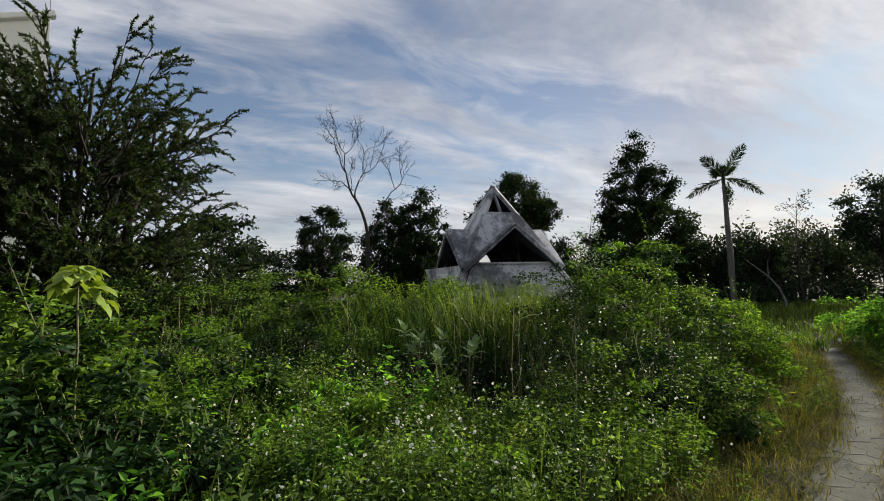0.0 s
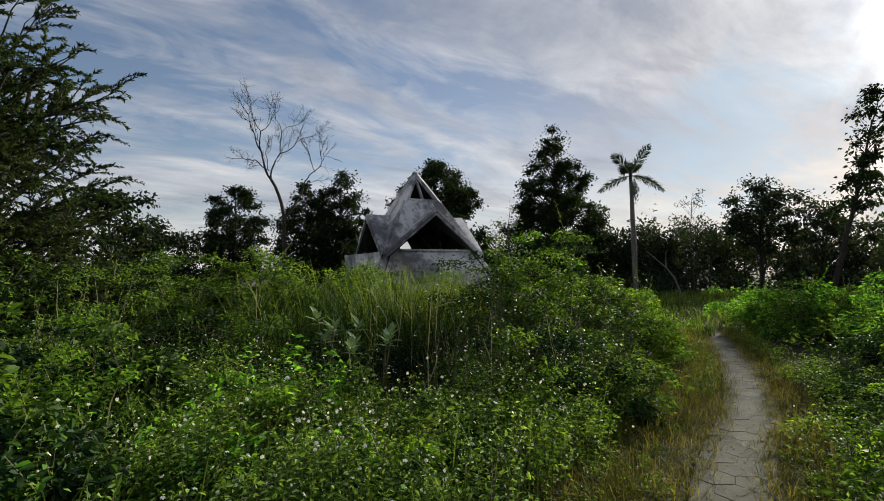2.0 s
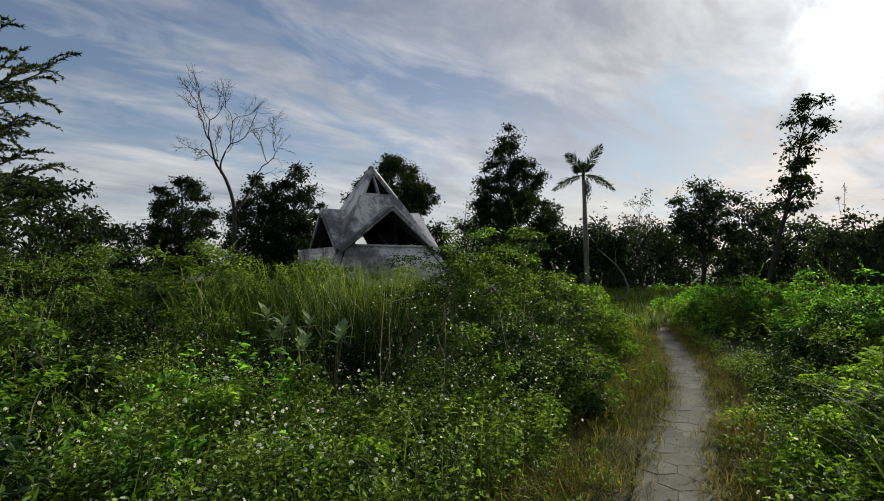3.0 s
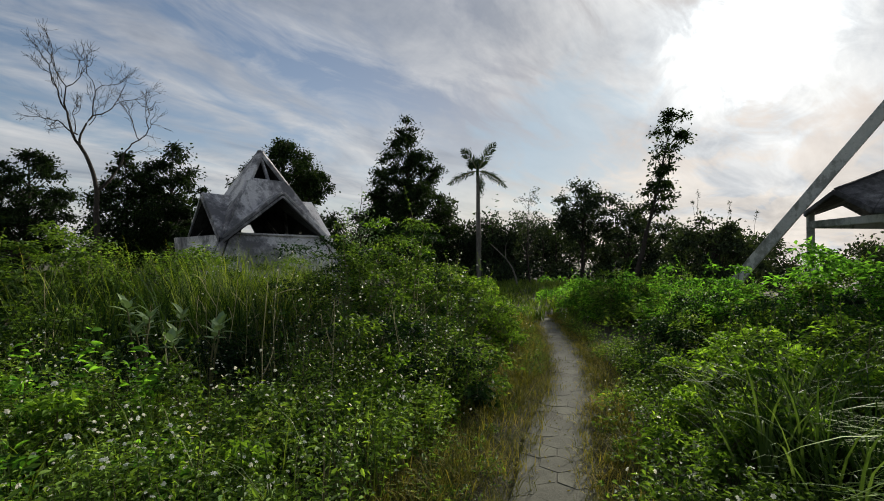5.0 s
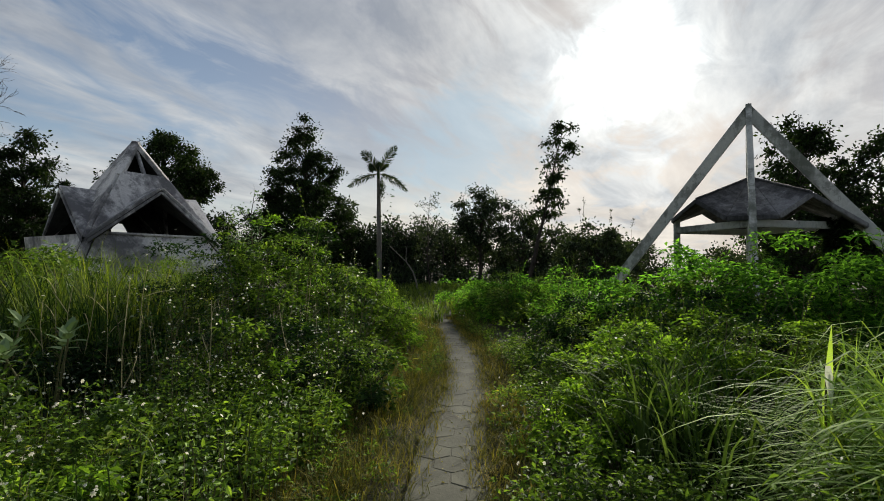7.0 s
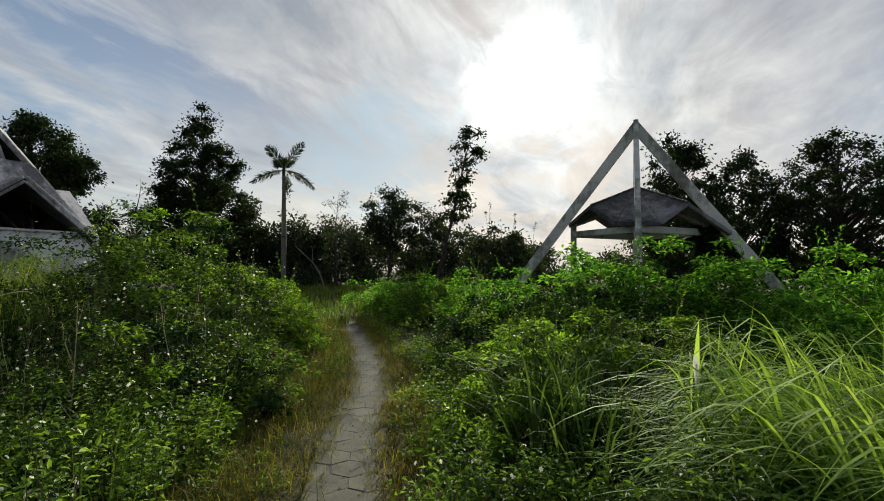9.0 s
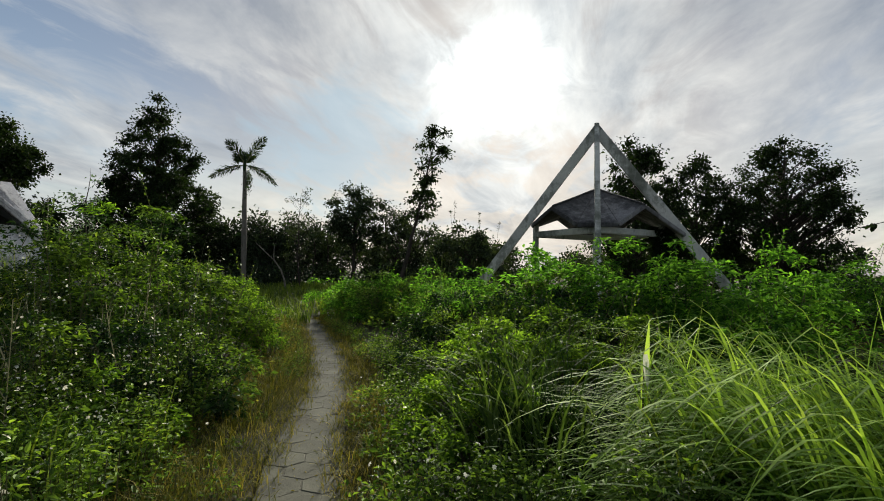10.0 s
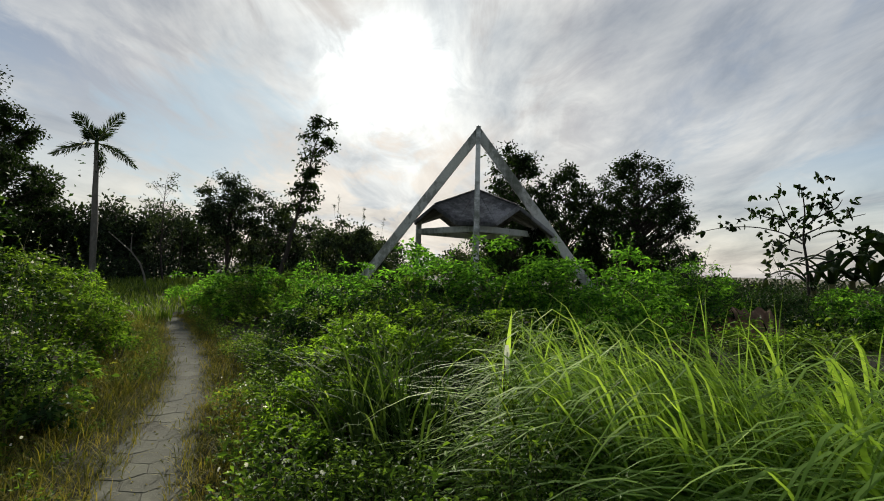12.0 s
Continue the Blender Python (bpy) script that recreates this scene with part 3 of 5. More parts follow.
def feathery_tree(at, height, seed=3):
    """A tree of many slender ascending branches that are feathered with small leaflets."""
    gen = np.random.default_rng(seed)
    tree = thing("feathery_tree", "dark green feathery tree with slender upswept branches and fine leaflets", "tree", at)
    wood, spots, ways = [], [], []
    for s in range(5):
        wood.append(tube(crooked((0.1 * s - 0.2, 0.1 * (s % 2), -0.2), (gen.normal(0, 0.6), gen.normal(0, 0.6), height * 0.7), 10, (0, 0, 0), 0.06, gen), np.linspace(0.12, 0.02, 10), 6))
    for s in range(265):
        z0 = height * (0.03 + 0.6 * gen.uniform() ** 1.5)
        a = gen.uniform(0, 2 * np.pi)
        out = np.array([math.cos(a), math.sin(a), 0])
        z1 = z0 + height * gen.uniform(0.04, 0.30)
        swell = np.interp(z1 / height, [0.05, 0.25, 0.5, 0.7, 0.85, 0.95], [2.7, 2.6, 2.4, 2.35, 2.0, 1.1]) * gen.uniform(0.55, 1.05)
        limb = crooked(out * 0.2 + [0, 0, z0], out * swell + [0, 0, z1], 9, (0, 0, -0.12), 0.04, gen)
        wood.append(tube(limb, np.linspace(0.03, 0.008, 9), 4))
        for k in range(14):
            u = gen.uniform(1.5, 8)
            i = int(u)
            foot = limb[min(i, 8)] + (limb[min(i + 1, 8)] - limb[min(i, 8)]) * (u - i)
            aim = unit(out * gen.uniform(0.3, 1.1) + [0, 0, gen.uniform(-0.1, 0.7)] + gen.normal(0, 0.4, 3))
            reach = gen.uniform(0.3, 0.75)
            line = crooked(foot, foot + aim * reach, 7, (0, 0, 0.13 * reach), 0.015, gen)
            wood.append(tube(line[::3], np.linspace(0.008, 0.003, 3), 3))
            m = 74
            v = np.sort(gen.uniform(0.3, 6, m))
            n = v.astype(int).clip(0, 5)
            run = unit(line[n + 1] - line[n])
            side = unit(np.cross(run, sphere_ways(m, gen)))
            spots.append(line[n] + (line[n + 1] - line[n]) * (v - n)[:, None])
            ways.append(unit(run + side * 1.0))
    spots, ways = np.concatenate(spots), np.concatenate(ways)
    size = gen.uniform(0.04, 0.09, len(spots))
    piece("trunk", wood, M_BARK, tree, smooth=True)
    piece("crown", [needles(spots, ways, sphere_ways(len(spots), gen), size, size * 0.42)], M_FEATHER, tree)
    return tree


def bare_tree(at, height, seed=5):
    """A leafless tree: forked limbs that split into fine twigs."""
    gen = np.random.default_rng(seed)
    tree = thing("bare_tree", "tall leafless tree with forked dark limbs and fine twigs", "tree", at)
    wood = []

    def grow(a, way, length, radius, depth):
        end = a + way * length
        bow = unit(np.cross(way, gen.normal(0, 1, 3))) * length * 0.10
        wood.append(tube(crooked(a, end, 7, bow, 0.02 * length, gen), np.linspace(radius, radius * 0.66, 7), 5 if depth < 3 else 3))
        if depth >= 7 or length < 0.15:
            return
        for k in range(2 if depth < 4 else 3):
            spread = 0.30 if depth < 3 else 0.48
            turn = unit(way + gen.normal(0, spread, 3) + [0, 0, 0.14])
            grow(end, turn, length * gen.uniform(0.66, 0.84), radius * 0.64, depth + 1)
        if depth >= 2:
            grow(a + way * length * gen.uniform(0.3, 0.7), unit(way + gen.normal(0, 0.7, 3)), length * 0.5, radius * 0.4, depth + 2)

    fork = np.array([0.0, 0, height * 0.36])
    wood.append(tube(crooked((0, 0, -0.3), fork, 9, (0.05, 0, 0), 0.03, gen), np.linspace(0.17, 0.12, 9), 7))
    knee = fork + [-0.75, 0, height * 0.17]
    wood.append(tube(crooked(fork, knee, 6, (0.12, 0, 0), 0.02, gen), np.linspace(0.115, 0.09, 6), 6))
    grow(knee, unit(np.array([-0.35, 0.1, 1.0])), height * 0.135, 0.075, 2)
    grow(knee, unit(np.array([0.3, 0.1, 1.0])), height * 0.13, 0.06, 2)
    grow(knee + [-0.1, 0, height * 0.04], unit(np.array([-0.9, 0.0, 0.7])), height * 0.08, 0.04, 3)
    elbow = fork + [1.1, 0, height * 0.13]
    wood.append(tube(crooked(fork, elbow, 6, (0.1, 0, -0.15), 0.02, gen), np.linspace(0.085, 0.06, 6), 6))
    grow(elbow, unit(np.array([0.6, -0.2, 0.85])), height * 0.10, 0.05, 3)
    piece("trunk", wood, M_BARK, tree, smooth=True)
    return tree


def palm(at, height, lean, seed=2):
    gen = np.random.default_rng(seed)
    tree = thing("palm_tree", "royal palm with a pale slender trunk and a few windblown fronds", "palm", at)
    trunk = crooked((0, 0, -0.2), (lean[0], lean[1], height), 14, (0.03, 0, 0), 0.01, gen)
    swell = 0.15 * np.interp(np.linspace(0, 1, 14), [0, 0.1, 0.45, 0.85, 1], [1.25, 0.95, 1.05, 0.75, 0.6])
    piece("trunk", [tube(trunk, swell, 10)], M_BARK_PALE, tree, smooth=True)
    shaft = np.array([trunk[-1] - [0, 0, 0.05], trunk[-1] + [0.0, 0, 0.3], trunk[-1] + [0.02, 0, 0.55]])
    piece("crownshaft", [tube(shaft, np.array([0.09, 0.10, 0.05]), 8)], M_PALM, tree, smooth=True)
    top = shaft[1]
    side = np.array([math.cos(radians(30)), -math.sin(radians(30)), 0])
    deep = np.array([side[1], -side[0], 0])
    fronds = ((-0.85, 1.7, 0.36, 2.05), (0.8, 1.45, 0.15, 2.1), (0.95, -0.25, 0.45, 1.75), (-1.0, -0.3, 0.25, 1.75), (0.3, 1.2, 0.5, 1.1), (-0.3, 0.9, 0.9, 1.1))
    for out, up, sink, length in fronds:
        way = unit(side * out + deep * gen.normal(0, 0.2) + [0, 0, up])
        u = np.linspace(0, 1, 18)[:, None]
        rib = top + way * length * u + np.array([0, 0, -1.0]) * sink * u ** 2.2 * length * 0.8
        run = unit(np.gradient(rib, axis=0))
        frond = piece("frond", [tube(rib, np.linspace(0.035, 0.008, 18), 4)], M_STEM, tree)
        k = np.repeat(np.arange(2, 18), 8)
        across = np.where(np.arange(len(k)) % 2, 1.0, -1.0)[:, None]
        flat = unit(np.cross(run[k], deep) * 0.8 + np.cross(run[k], [0, 0, 1.0]) * 0.5 + 1e-6)
        way_l = unit(flat * across * gen.uniform(0.55, 0.85, (len(k), 1)) + run[k] * 0.85 + gen.normal(0, 0.12, (len(k), 3)) + [0, 0, -0.22])
        size = 0.44 * np.sin(np.pi * np.clip(k / 21 + 0.12, 0, 1)) * gen.uniform(0.75, 1.15, len(k)) + 0.08
        spot = rib[k] + run[k] * gen.uniform(-0.07, 0.07, (len(k), 1))
        piece("leaf_blade", [leaves(spot, way_l, gen.normal(0, 0.4, (len(k), 3)) - deep, size, 0.038, droop=0.3)], M_PALM, frond)
    hang = top + [0.0, 0, -0.8] + side * 0.2
    p = hang + gen.normal(0, 1, (320, 3)) * [0.10, 0.10, 0.30]
    cluster = piece("fruit_cluster", [leaves(p, unit(gen.normal(0, 0.6, (320, 3)) + [0, 0, -1]), sphere_ways(320, gen), 0.16, 0.05, simple=True)], M_PALM, tree)
    tagged(cluster, "dark hanging cluster of dry seed stalks", kind="stuff")
    return tree


def placed(az, dist, drop=0.0):
    p = polar(az, dist)
    return (p[0], p[1], float(ground_z(p[0], p[1])) - drop)


def tree_top(el, dist):
    return 1.58 + dist * math.tan(radians(el))


ROUND = [(0.12, 0.6), (0.3, 1.0), (0.55, 1.05), (0.8, 0.8), (0.95, 0.35), (1.0, 0.1)]
CONE = [(0.1, 0.95), (0.28, 1.1), (0.5, 0.9), (0.75, 0.62), (0.92, 0.36), (1.0, 0.12)]
COLUMN = [(0.1, 0.7), (0.35, 1.0), (0.6, 0.9), (0.85, 0.55), (1.0, 0.15)]


def scaled(shape, r):
    return [(h, v * r) for h, v in shape]


feathery_tree(placed(-36.3, 11.0), tree_top(26.3, 11.0))
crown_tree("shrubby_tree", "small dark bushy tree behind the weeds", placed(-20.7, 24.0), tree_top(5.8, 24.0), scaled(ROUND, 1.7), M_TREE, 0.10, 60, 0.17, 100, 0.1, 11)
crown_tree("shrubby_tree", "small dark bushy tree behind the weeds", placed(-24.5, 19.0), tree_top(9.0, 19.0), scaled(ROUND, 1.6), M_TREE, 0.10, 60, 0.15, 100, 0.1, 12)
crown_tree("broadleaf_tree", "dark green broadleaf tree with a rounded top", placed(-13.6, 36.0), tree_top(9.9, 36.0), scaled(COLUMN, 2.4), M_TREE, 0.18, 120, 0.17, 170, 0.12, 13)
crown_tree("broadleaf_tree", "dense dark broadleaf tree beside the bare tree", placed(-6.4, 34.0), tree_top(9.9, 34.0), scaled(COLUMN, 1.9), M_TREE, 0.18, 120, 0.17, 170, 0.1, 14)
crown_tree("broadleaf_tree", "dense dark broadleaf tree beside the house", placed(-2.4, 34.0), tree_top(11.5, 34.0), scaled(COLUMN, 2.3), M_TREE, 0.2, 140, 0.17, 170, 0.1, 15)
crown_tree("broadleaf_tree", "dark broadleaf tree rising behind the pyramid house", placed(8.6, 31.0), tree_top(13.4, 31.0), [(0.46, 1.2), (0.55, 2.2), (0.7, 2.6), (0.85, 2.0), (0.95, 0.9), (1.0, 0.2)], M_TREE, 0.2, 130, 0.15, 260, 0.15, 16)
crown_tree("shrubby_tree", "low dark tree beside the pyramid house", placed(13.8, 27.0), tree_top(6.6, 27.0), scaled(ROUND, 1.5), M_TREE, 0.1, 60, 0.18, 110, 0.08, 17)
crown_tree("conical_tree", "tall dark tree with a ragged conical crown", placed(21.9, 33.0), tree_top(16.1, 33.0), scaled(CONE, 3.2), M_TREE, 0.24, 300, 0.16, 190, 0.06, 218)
crown_tree("pale_leafed_sapling", "thin sapling with pale sunlit leaves", placed(17.0, 20.0), tree_top(8.2, 20.0), scaled(COLUMN, 0.75), M_PALE, 0.05, 26, 0.12, 26, 0.3, 19, blob_r=0.35, gappy=0.3)
palm(placed(30.45, 30.0), 6.75, (-0.1, 0.1))
bare_tree(placed(-8.6, 31.0), tree_top(20.6, 31.0))
crown_tree("umbrella_tree", "dark tree with flat layered feathery crown", placed(41.9, 32.0), tree_top(8.9, 32.0), [(0.35, 0.6), (0.6, 1.5), (0.8, 1.8), (0.95, 1.1), (1.0, 0.4)], M_FAR_HAZE, 0.14, 80, 0.16, 110, 0.25, 20)
crown_tree("umbrella_tree", "hazy dark tree with loose layered crown", placed(46.6, 33.0), tree_top(6.6, 33.0), scaled(ROUND, 2.2), M_FAR_HAZE, 0.13, 70, 0.2, 90, 0.2, 21)
crown_tree("airy_sapling", "thin airy sapling with sparse small leaves", placed(36.2, 29.0), tree_top(8.6, 29.0), scaled(COLUMN, 1.3), M_FAR_HAZE, 0.06, 60, 0.12, 22, 0.3, 22, blob_r=0.4, gappy=0.2)
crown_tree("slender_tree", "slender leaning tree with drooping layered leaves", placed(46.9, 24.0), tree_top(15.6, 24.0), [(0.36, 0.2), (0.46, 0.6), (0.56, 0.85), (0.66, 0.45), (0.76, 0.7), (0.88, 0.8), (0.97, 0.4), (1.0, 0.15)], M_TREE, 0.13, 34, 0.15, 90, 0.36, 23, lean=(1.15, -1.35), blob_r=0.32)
crown_tree("shrubby_tree", "dense dark thicket tree with thin stems above", placed(54.5, 24.0), tree_top(5.0, 24.0), scaled(ROUND, 1.9), M_FAR_HAZE, 0.1, 70, 0.16, 110, 0.06, 24)
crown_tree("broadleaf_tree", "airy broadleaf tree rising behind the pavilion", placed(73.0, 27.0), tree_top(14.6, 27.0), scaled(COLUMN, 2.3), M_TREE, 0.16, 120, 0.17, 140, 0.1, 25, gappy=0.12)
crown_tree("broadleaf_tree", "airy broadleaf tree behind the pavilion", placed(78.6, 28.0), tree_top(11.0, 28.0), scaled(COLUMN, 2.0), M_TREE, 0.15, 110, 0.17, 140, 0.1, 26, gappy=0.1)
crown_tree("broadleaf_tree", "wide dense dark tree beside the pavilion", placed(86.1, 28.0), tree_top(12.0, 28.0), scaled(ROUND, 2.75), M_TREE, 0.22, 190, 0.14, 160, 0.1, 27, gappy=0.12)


def sparse_sapling(az, dist, seed=31):
    """A thin forked sapling: long arching limbs with small bunches of drooping leaves."""
    gen = np.random.default_rng(seed)
    at = placed(az, dist)
    tree = thing("sparse_sapling", "thin forked sapling with sparse bunches of drooping dark leaves", "sapling", at, -radians(az))
    limbs = [
        [(0, 0.05), (0, 1.2), (-0.05, 2.2), (-0.15, 2.75), (-0.08, 3.4), (-0.12, 4.1), (-0.2, 4.55)],
        [(-0.15, 2.7), (-0.4, 3.1), (-0.6, 3.7), (-0.75, 4.25)],
        [(-0.15, 2.6), (-0.6, 3.0), (-1.2, 3.2), (-2.0, 3.22), (-2.9, 2.95)],
        [(-0.1, 3.1), (0.25, 3.6), (0.38, 4.3)],
        [(-0.1, 2.9), (0.5, 3.3), (1.15, 3.5)],
        [(0.0, 2.1), (0.6, 2.6), (0.9, 2.75)],
        [(0.0, 1.85), (0.7, 2.15), (1.2, 2.45), (1.85, 2.75)],
        [(-0.15, 2.3), (-0.5, 2.45), (-0.75, 2.6)],
        [(-0.5, 3.4), (-1.0, 3.5), (-1.5, 3.85)],
        [(0.1, 3.4), (0.6, 3.75), (0.7, 4.0)],
    ]
    spots = []
    for k, line in enumerate(limbs):
        p = np.array([(x, gen.normal(0, 0.12) if i else 0.0, z * 0.83) for i, (x, z) in enumerate(line)])
        q = np.stack([np.interp(np.linspace(0, len(p) - 1, 14), np.arange(len(p)), p[:, c]) for c in range(3)], 1)
        q[1:-1] = (q[:-2] + 2 * q[1:-1] + q[2:]) / 4
        piece("trunk" if k == 0 else "limb", [tube(q, np.linspace(0.05 if k == 0 else 0.022, 0.008, 14), 5)], M_BARK, tree, smooth=True)
        for u in gen.uniform(0.62 if k == 0 else 0.35, 1.0, 10 if k in (0, 2) else 6):
            i = min(int(u * 13), 12)
            twig = q[i] + gen.normal(0, 0.16, 3) + [0, 0, 0.08]
            spots.append(np.repeat(twig[None], 6, 0) + gen.normal(0, 0.05, (6, 3)))
    spots = np.vstack(spots)
    way = unit(gen.normal(0, 0.7, spots.shape) + [0, 0, -0.75])
    size = gen.uniform(0.12, 0.22, len(spots))
    piece("crown", [leaves(spots, way, sphere_ways(len(spots), gen), size, size * 0.62)], M_TREE, tree)


sparse_sapling(100.4, 17.0)
crown_tree("seedling_tree", "thin seedling with a few pale drooping leaves", placed(97.8, 16.0), tree_top(3.0, 16.0), scaled(COLUMN, 0.4), M_FAR_HAZE, 0.025, 7, 0.26, 5, 0.35, 33, blob_r=0.2, gappy=0.2)


def banana(at, height, seed):
    gen = np.random.default_rng(seed)
    plant = thing("banana_plant", "dark banana plant with broad torn arching leaves", "banana plant", at, gen.uniform(0, 6))
    piece("trunk", [tube(crooked((0, 0, -0.1), (0.05, 0, height * 0.5), 6, (0, 0, 0), 0.01, gen), np.linspace(0.12, 0.07, 6), 8)], M_STEM, plant, smooth=True)
    for k in range(8):
        a = k * 2.4 + gen.uniform(-0.3, 0.3)
        out = np.array([math.cos(a), math.sin(a), 0])
        length, u = height * gen.uniform(0.5, 0.75), np.linspace(0, 1, 11)
        up = gen.uniform(0.5, 1.9)
        rib = np.array([0, 0, height * 0.5]) + length * (out * u[:, None] * 0.8 + np.array([0, 0, 1.0]) * (up * u - (0.15 + up * 0.6) * u ** 2)[:, None])
        side = unit(np.cross(np.gradient(rib, axis=0), [0, 0, 1.0]))
        half = 0.11 * height * 0.42 * np.sin(np.pi * np.clip(u * 0.95 + 0.05, 0, 1)) ** 0.6 * gen.uniform(0.75, 1.05, 11)
        v = np.stack([rib - side * half[:, None] - [0, 0, 0.04], rib, rib + side * half[:, None] - [0, 0, 0.04]], 1).reshape(-1, 3)
        f = np.array([[3 * i + j, 3 * i + j + 1, 3 * i + j + 4, 3 * i + j + 3] for i in range(10) for j in (0, 1)])
        piece("leaf", [(v, f)], M_BANANA, plant)


for az, dist, tall, seed in ((102.0, 17.0, 2.2, 1), (103.6, 17.4, 2.5, 2), (106.3, 17.5, 3.2, 3), (100.8, 18.0, 1.9, 4), (104.9, 17.0, 2.1, 5)):
    banana(placed(az, dist), tall, seed)


def far_woods():
    """Dark woods far behind: many clumps of leaves, and thin trunks between them."""
    gen = np.random.default_rng(40)
    chunks, stems = [], []
    for az0, az1, d0, d1, el0, el1, count in ((20, 62, 31, 35, -0.6, 1.6, 190), (24, 60, 34, 42, 1.5, 5.6, 330), (22, 41, 33, 37, 1.0, 7.2, 170), (25, 35, 34, 36, 2.0, 9.0, 90), (64, 74, 30, 34, 0.0, 4.0, 80), (-22, 20, 40, 50, 0.5, 3.2, 170), (-60, -18, 26, 40, 1.0, 4.0, 170), (66, 92, 34, 44, 0.3, 4.6, 240), (90, 118, 38, 46, -0.9, 0.5, 170)):
        az, d = gen.uniform(az0, az1, count), gen.uniform(d0, d1, count)
        hump = 0.75 + 0.25 * np.sin(az * 0.9) * np.sin(az * 0.37 + 1)
        z = 1.0 + d * np.tan(np.radians((el0 + (el1 - el0) * gen.uniform(0, 1, count) ** 0.8) * hump)) - 0.4
        c = np.stack([d * np.sin(np.radians(az)), d * np.cos(np.radians(az)), z], 1)
        per = 72
        which = np.repeat(np.arange(count), per)
        way = sphere_ways(len(which), gen)
        r = gen.uniform(0.5, 1.1, count) * d0 / 36
        p = c[which] + way * (r[which] * gen.uniform(0.1, 1, len(which)) ** 0.5)[:, None] * [1, 1, 0.8]
        size = 0.24 * gen.uniform(0.6, 1.2, len(which)) * d0 / 36
        chunks.append(leaves(p, unit(way + gen.normal(0, 0.6, way.shape)), sphere_ways(len(which), gen), size, size * 0.6, simple=True))
        for k in range(0, count, 9):
            stems.append(tube(crooked((c[k, 0], c[k, 1], -0.2), c[k], 5, (0, 0, 0), 0.12, gen), np.linspace(0.10, 0.04, 5), 4))
    woods = thing("far_woods", "dense dark line of woods in the distance", "woods", kind="stuff")
    # the woods' haze comes from this leaf colour alone
    tagged(piece("foliage", chunks, M_FAR_HAZE, woods), kind="stuff")
    tagged(piece("trunks", stems, M_BARK, woods, smooth=True), kind="stuff")


far_woods()

# a pale dead trunk that leans in the woods behind the palm
log = thing("leaning_dead_trunk", "pale dead trunk leaning among the dark trees", "dead tree", placed(34.2, 27.0))
log_gen = np.random.default_rng(41)
bend = np.array([(0.35, 0, -0.1), (0.28, 0.1, 0.6), (0.12, 0.2, 1.15), (-0.2, 0.35, 1.65), (-0.6, 0.5, 2.05), (-1.1, 0.6, 2.5)])
piece("trunk", [tube(bend, np.linspace(0.055, 0.018, 6), 6)], M_BARK_PALE, log, smooth=True)
piece("branch", [tube(crooked(bend[3], (-0.05, 0.4, 2.6), 5, (-0.1, 0, 0), 0.03, log_gen), np.linspace(0.028, 0.01, 5), 5)], M_BARK_PALE, log, smooth=True)


def white_building(at, turn):
    """A tall plain white building far behind the feathery tree: gabled wall, roof edge, aerial."""
    ob = thing("white_building", "tall pale plastered building with a pitched roof and a thin aerial", "building", at, turn)
    w, d, h, slope = 9.0, 7.0, 9.1, 0.42
    bm = bmesh.new()
    front = [bm.verts.new(v) for v in ((-w, 0, -0.3), (0, 0, -0.3), (0, 0, h), (-w, 0, h - w * slope))]
    back = [bm.verts.new(v.co + Vector((0, d, 0))) for v in front]
    bm.faces.new(front)
    bm.faces.new(back[::-1])
    for i in range(4):
        bm.faces.new((front[i], back[i], back[(i + 1) % 4], front[(i + 1) % 4]))
    bmesh.ops.recalc_face_normals(bm, faces=bm.faces)
    part("wall", bm, M_WHITEWALL, ob)
    part("roof_edge", bar((0.12, -0.1, h + 0.05), (-w, -0.1, h + 0.05 - w * slope), 0.3, 0.14), M_WHITEWALL, ob)
    piece("aerial", [tube([(0.0, 0.1, h - 0.3), (0.02, 0.1, h + 1.4)], [0.02, 0.012], 5)], M_METAL, ob)


white_building(placed(-39.3, 17.0), radians(40))


# ---- shrubs, weeds and grass ----


SHRUB_KINDS = {  # leaf length, share of length that is width, leaf material, fine leaf
    "broad": (0.095, 0.62, M_SHRUB, False),
    "broad_dark": (0.082, 0.58, M_SHRUB_DARK_SHADED, False),
    "small": (0.062, 0.55, M_SHRUB, True),
    "dark": (0.066, 0.5, M_SHRUB_DARK_SHADED, True),
    "lime": (0.058, 0.5, M_LIME, True),
    "vivid": (0.1, 0.45, M_VIVID, True),
}


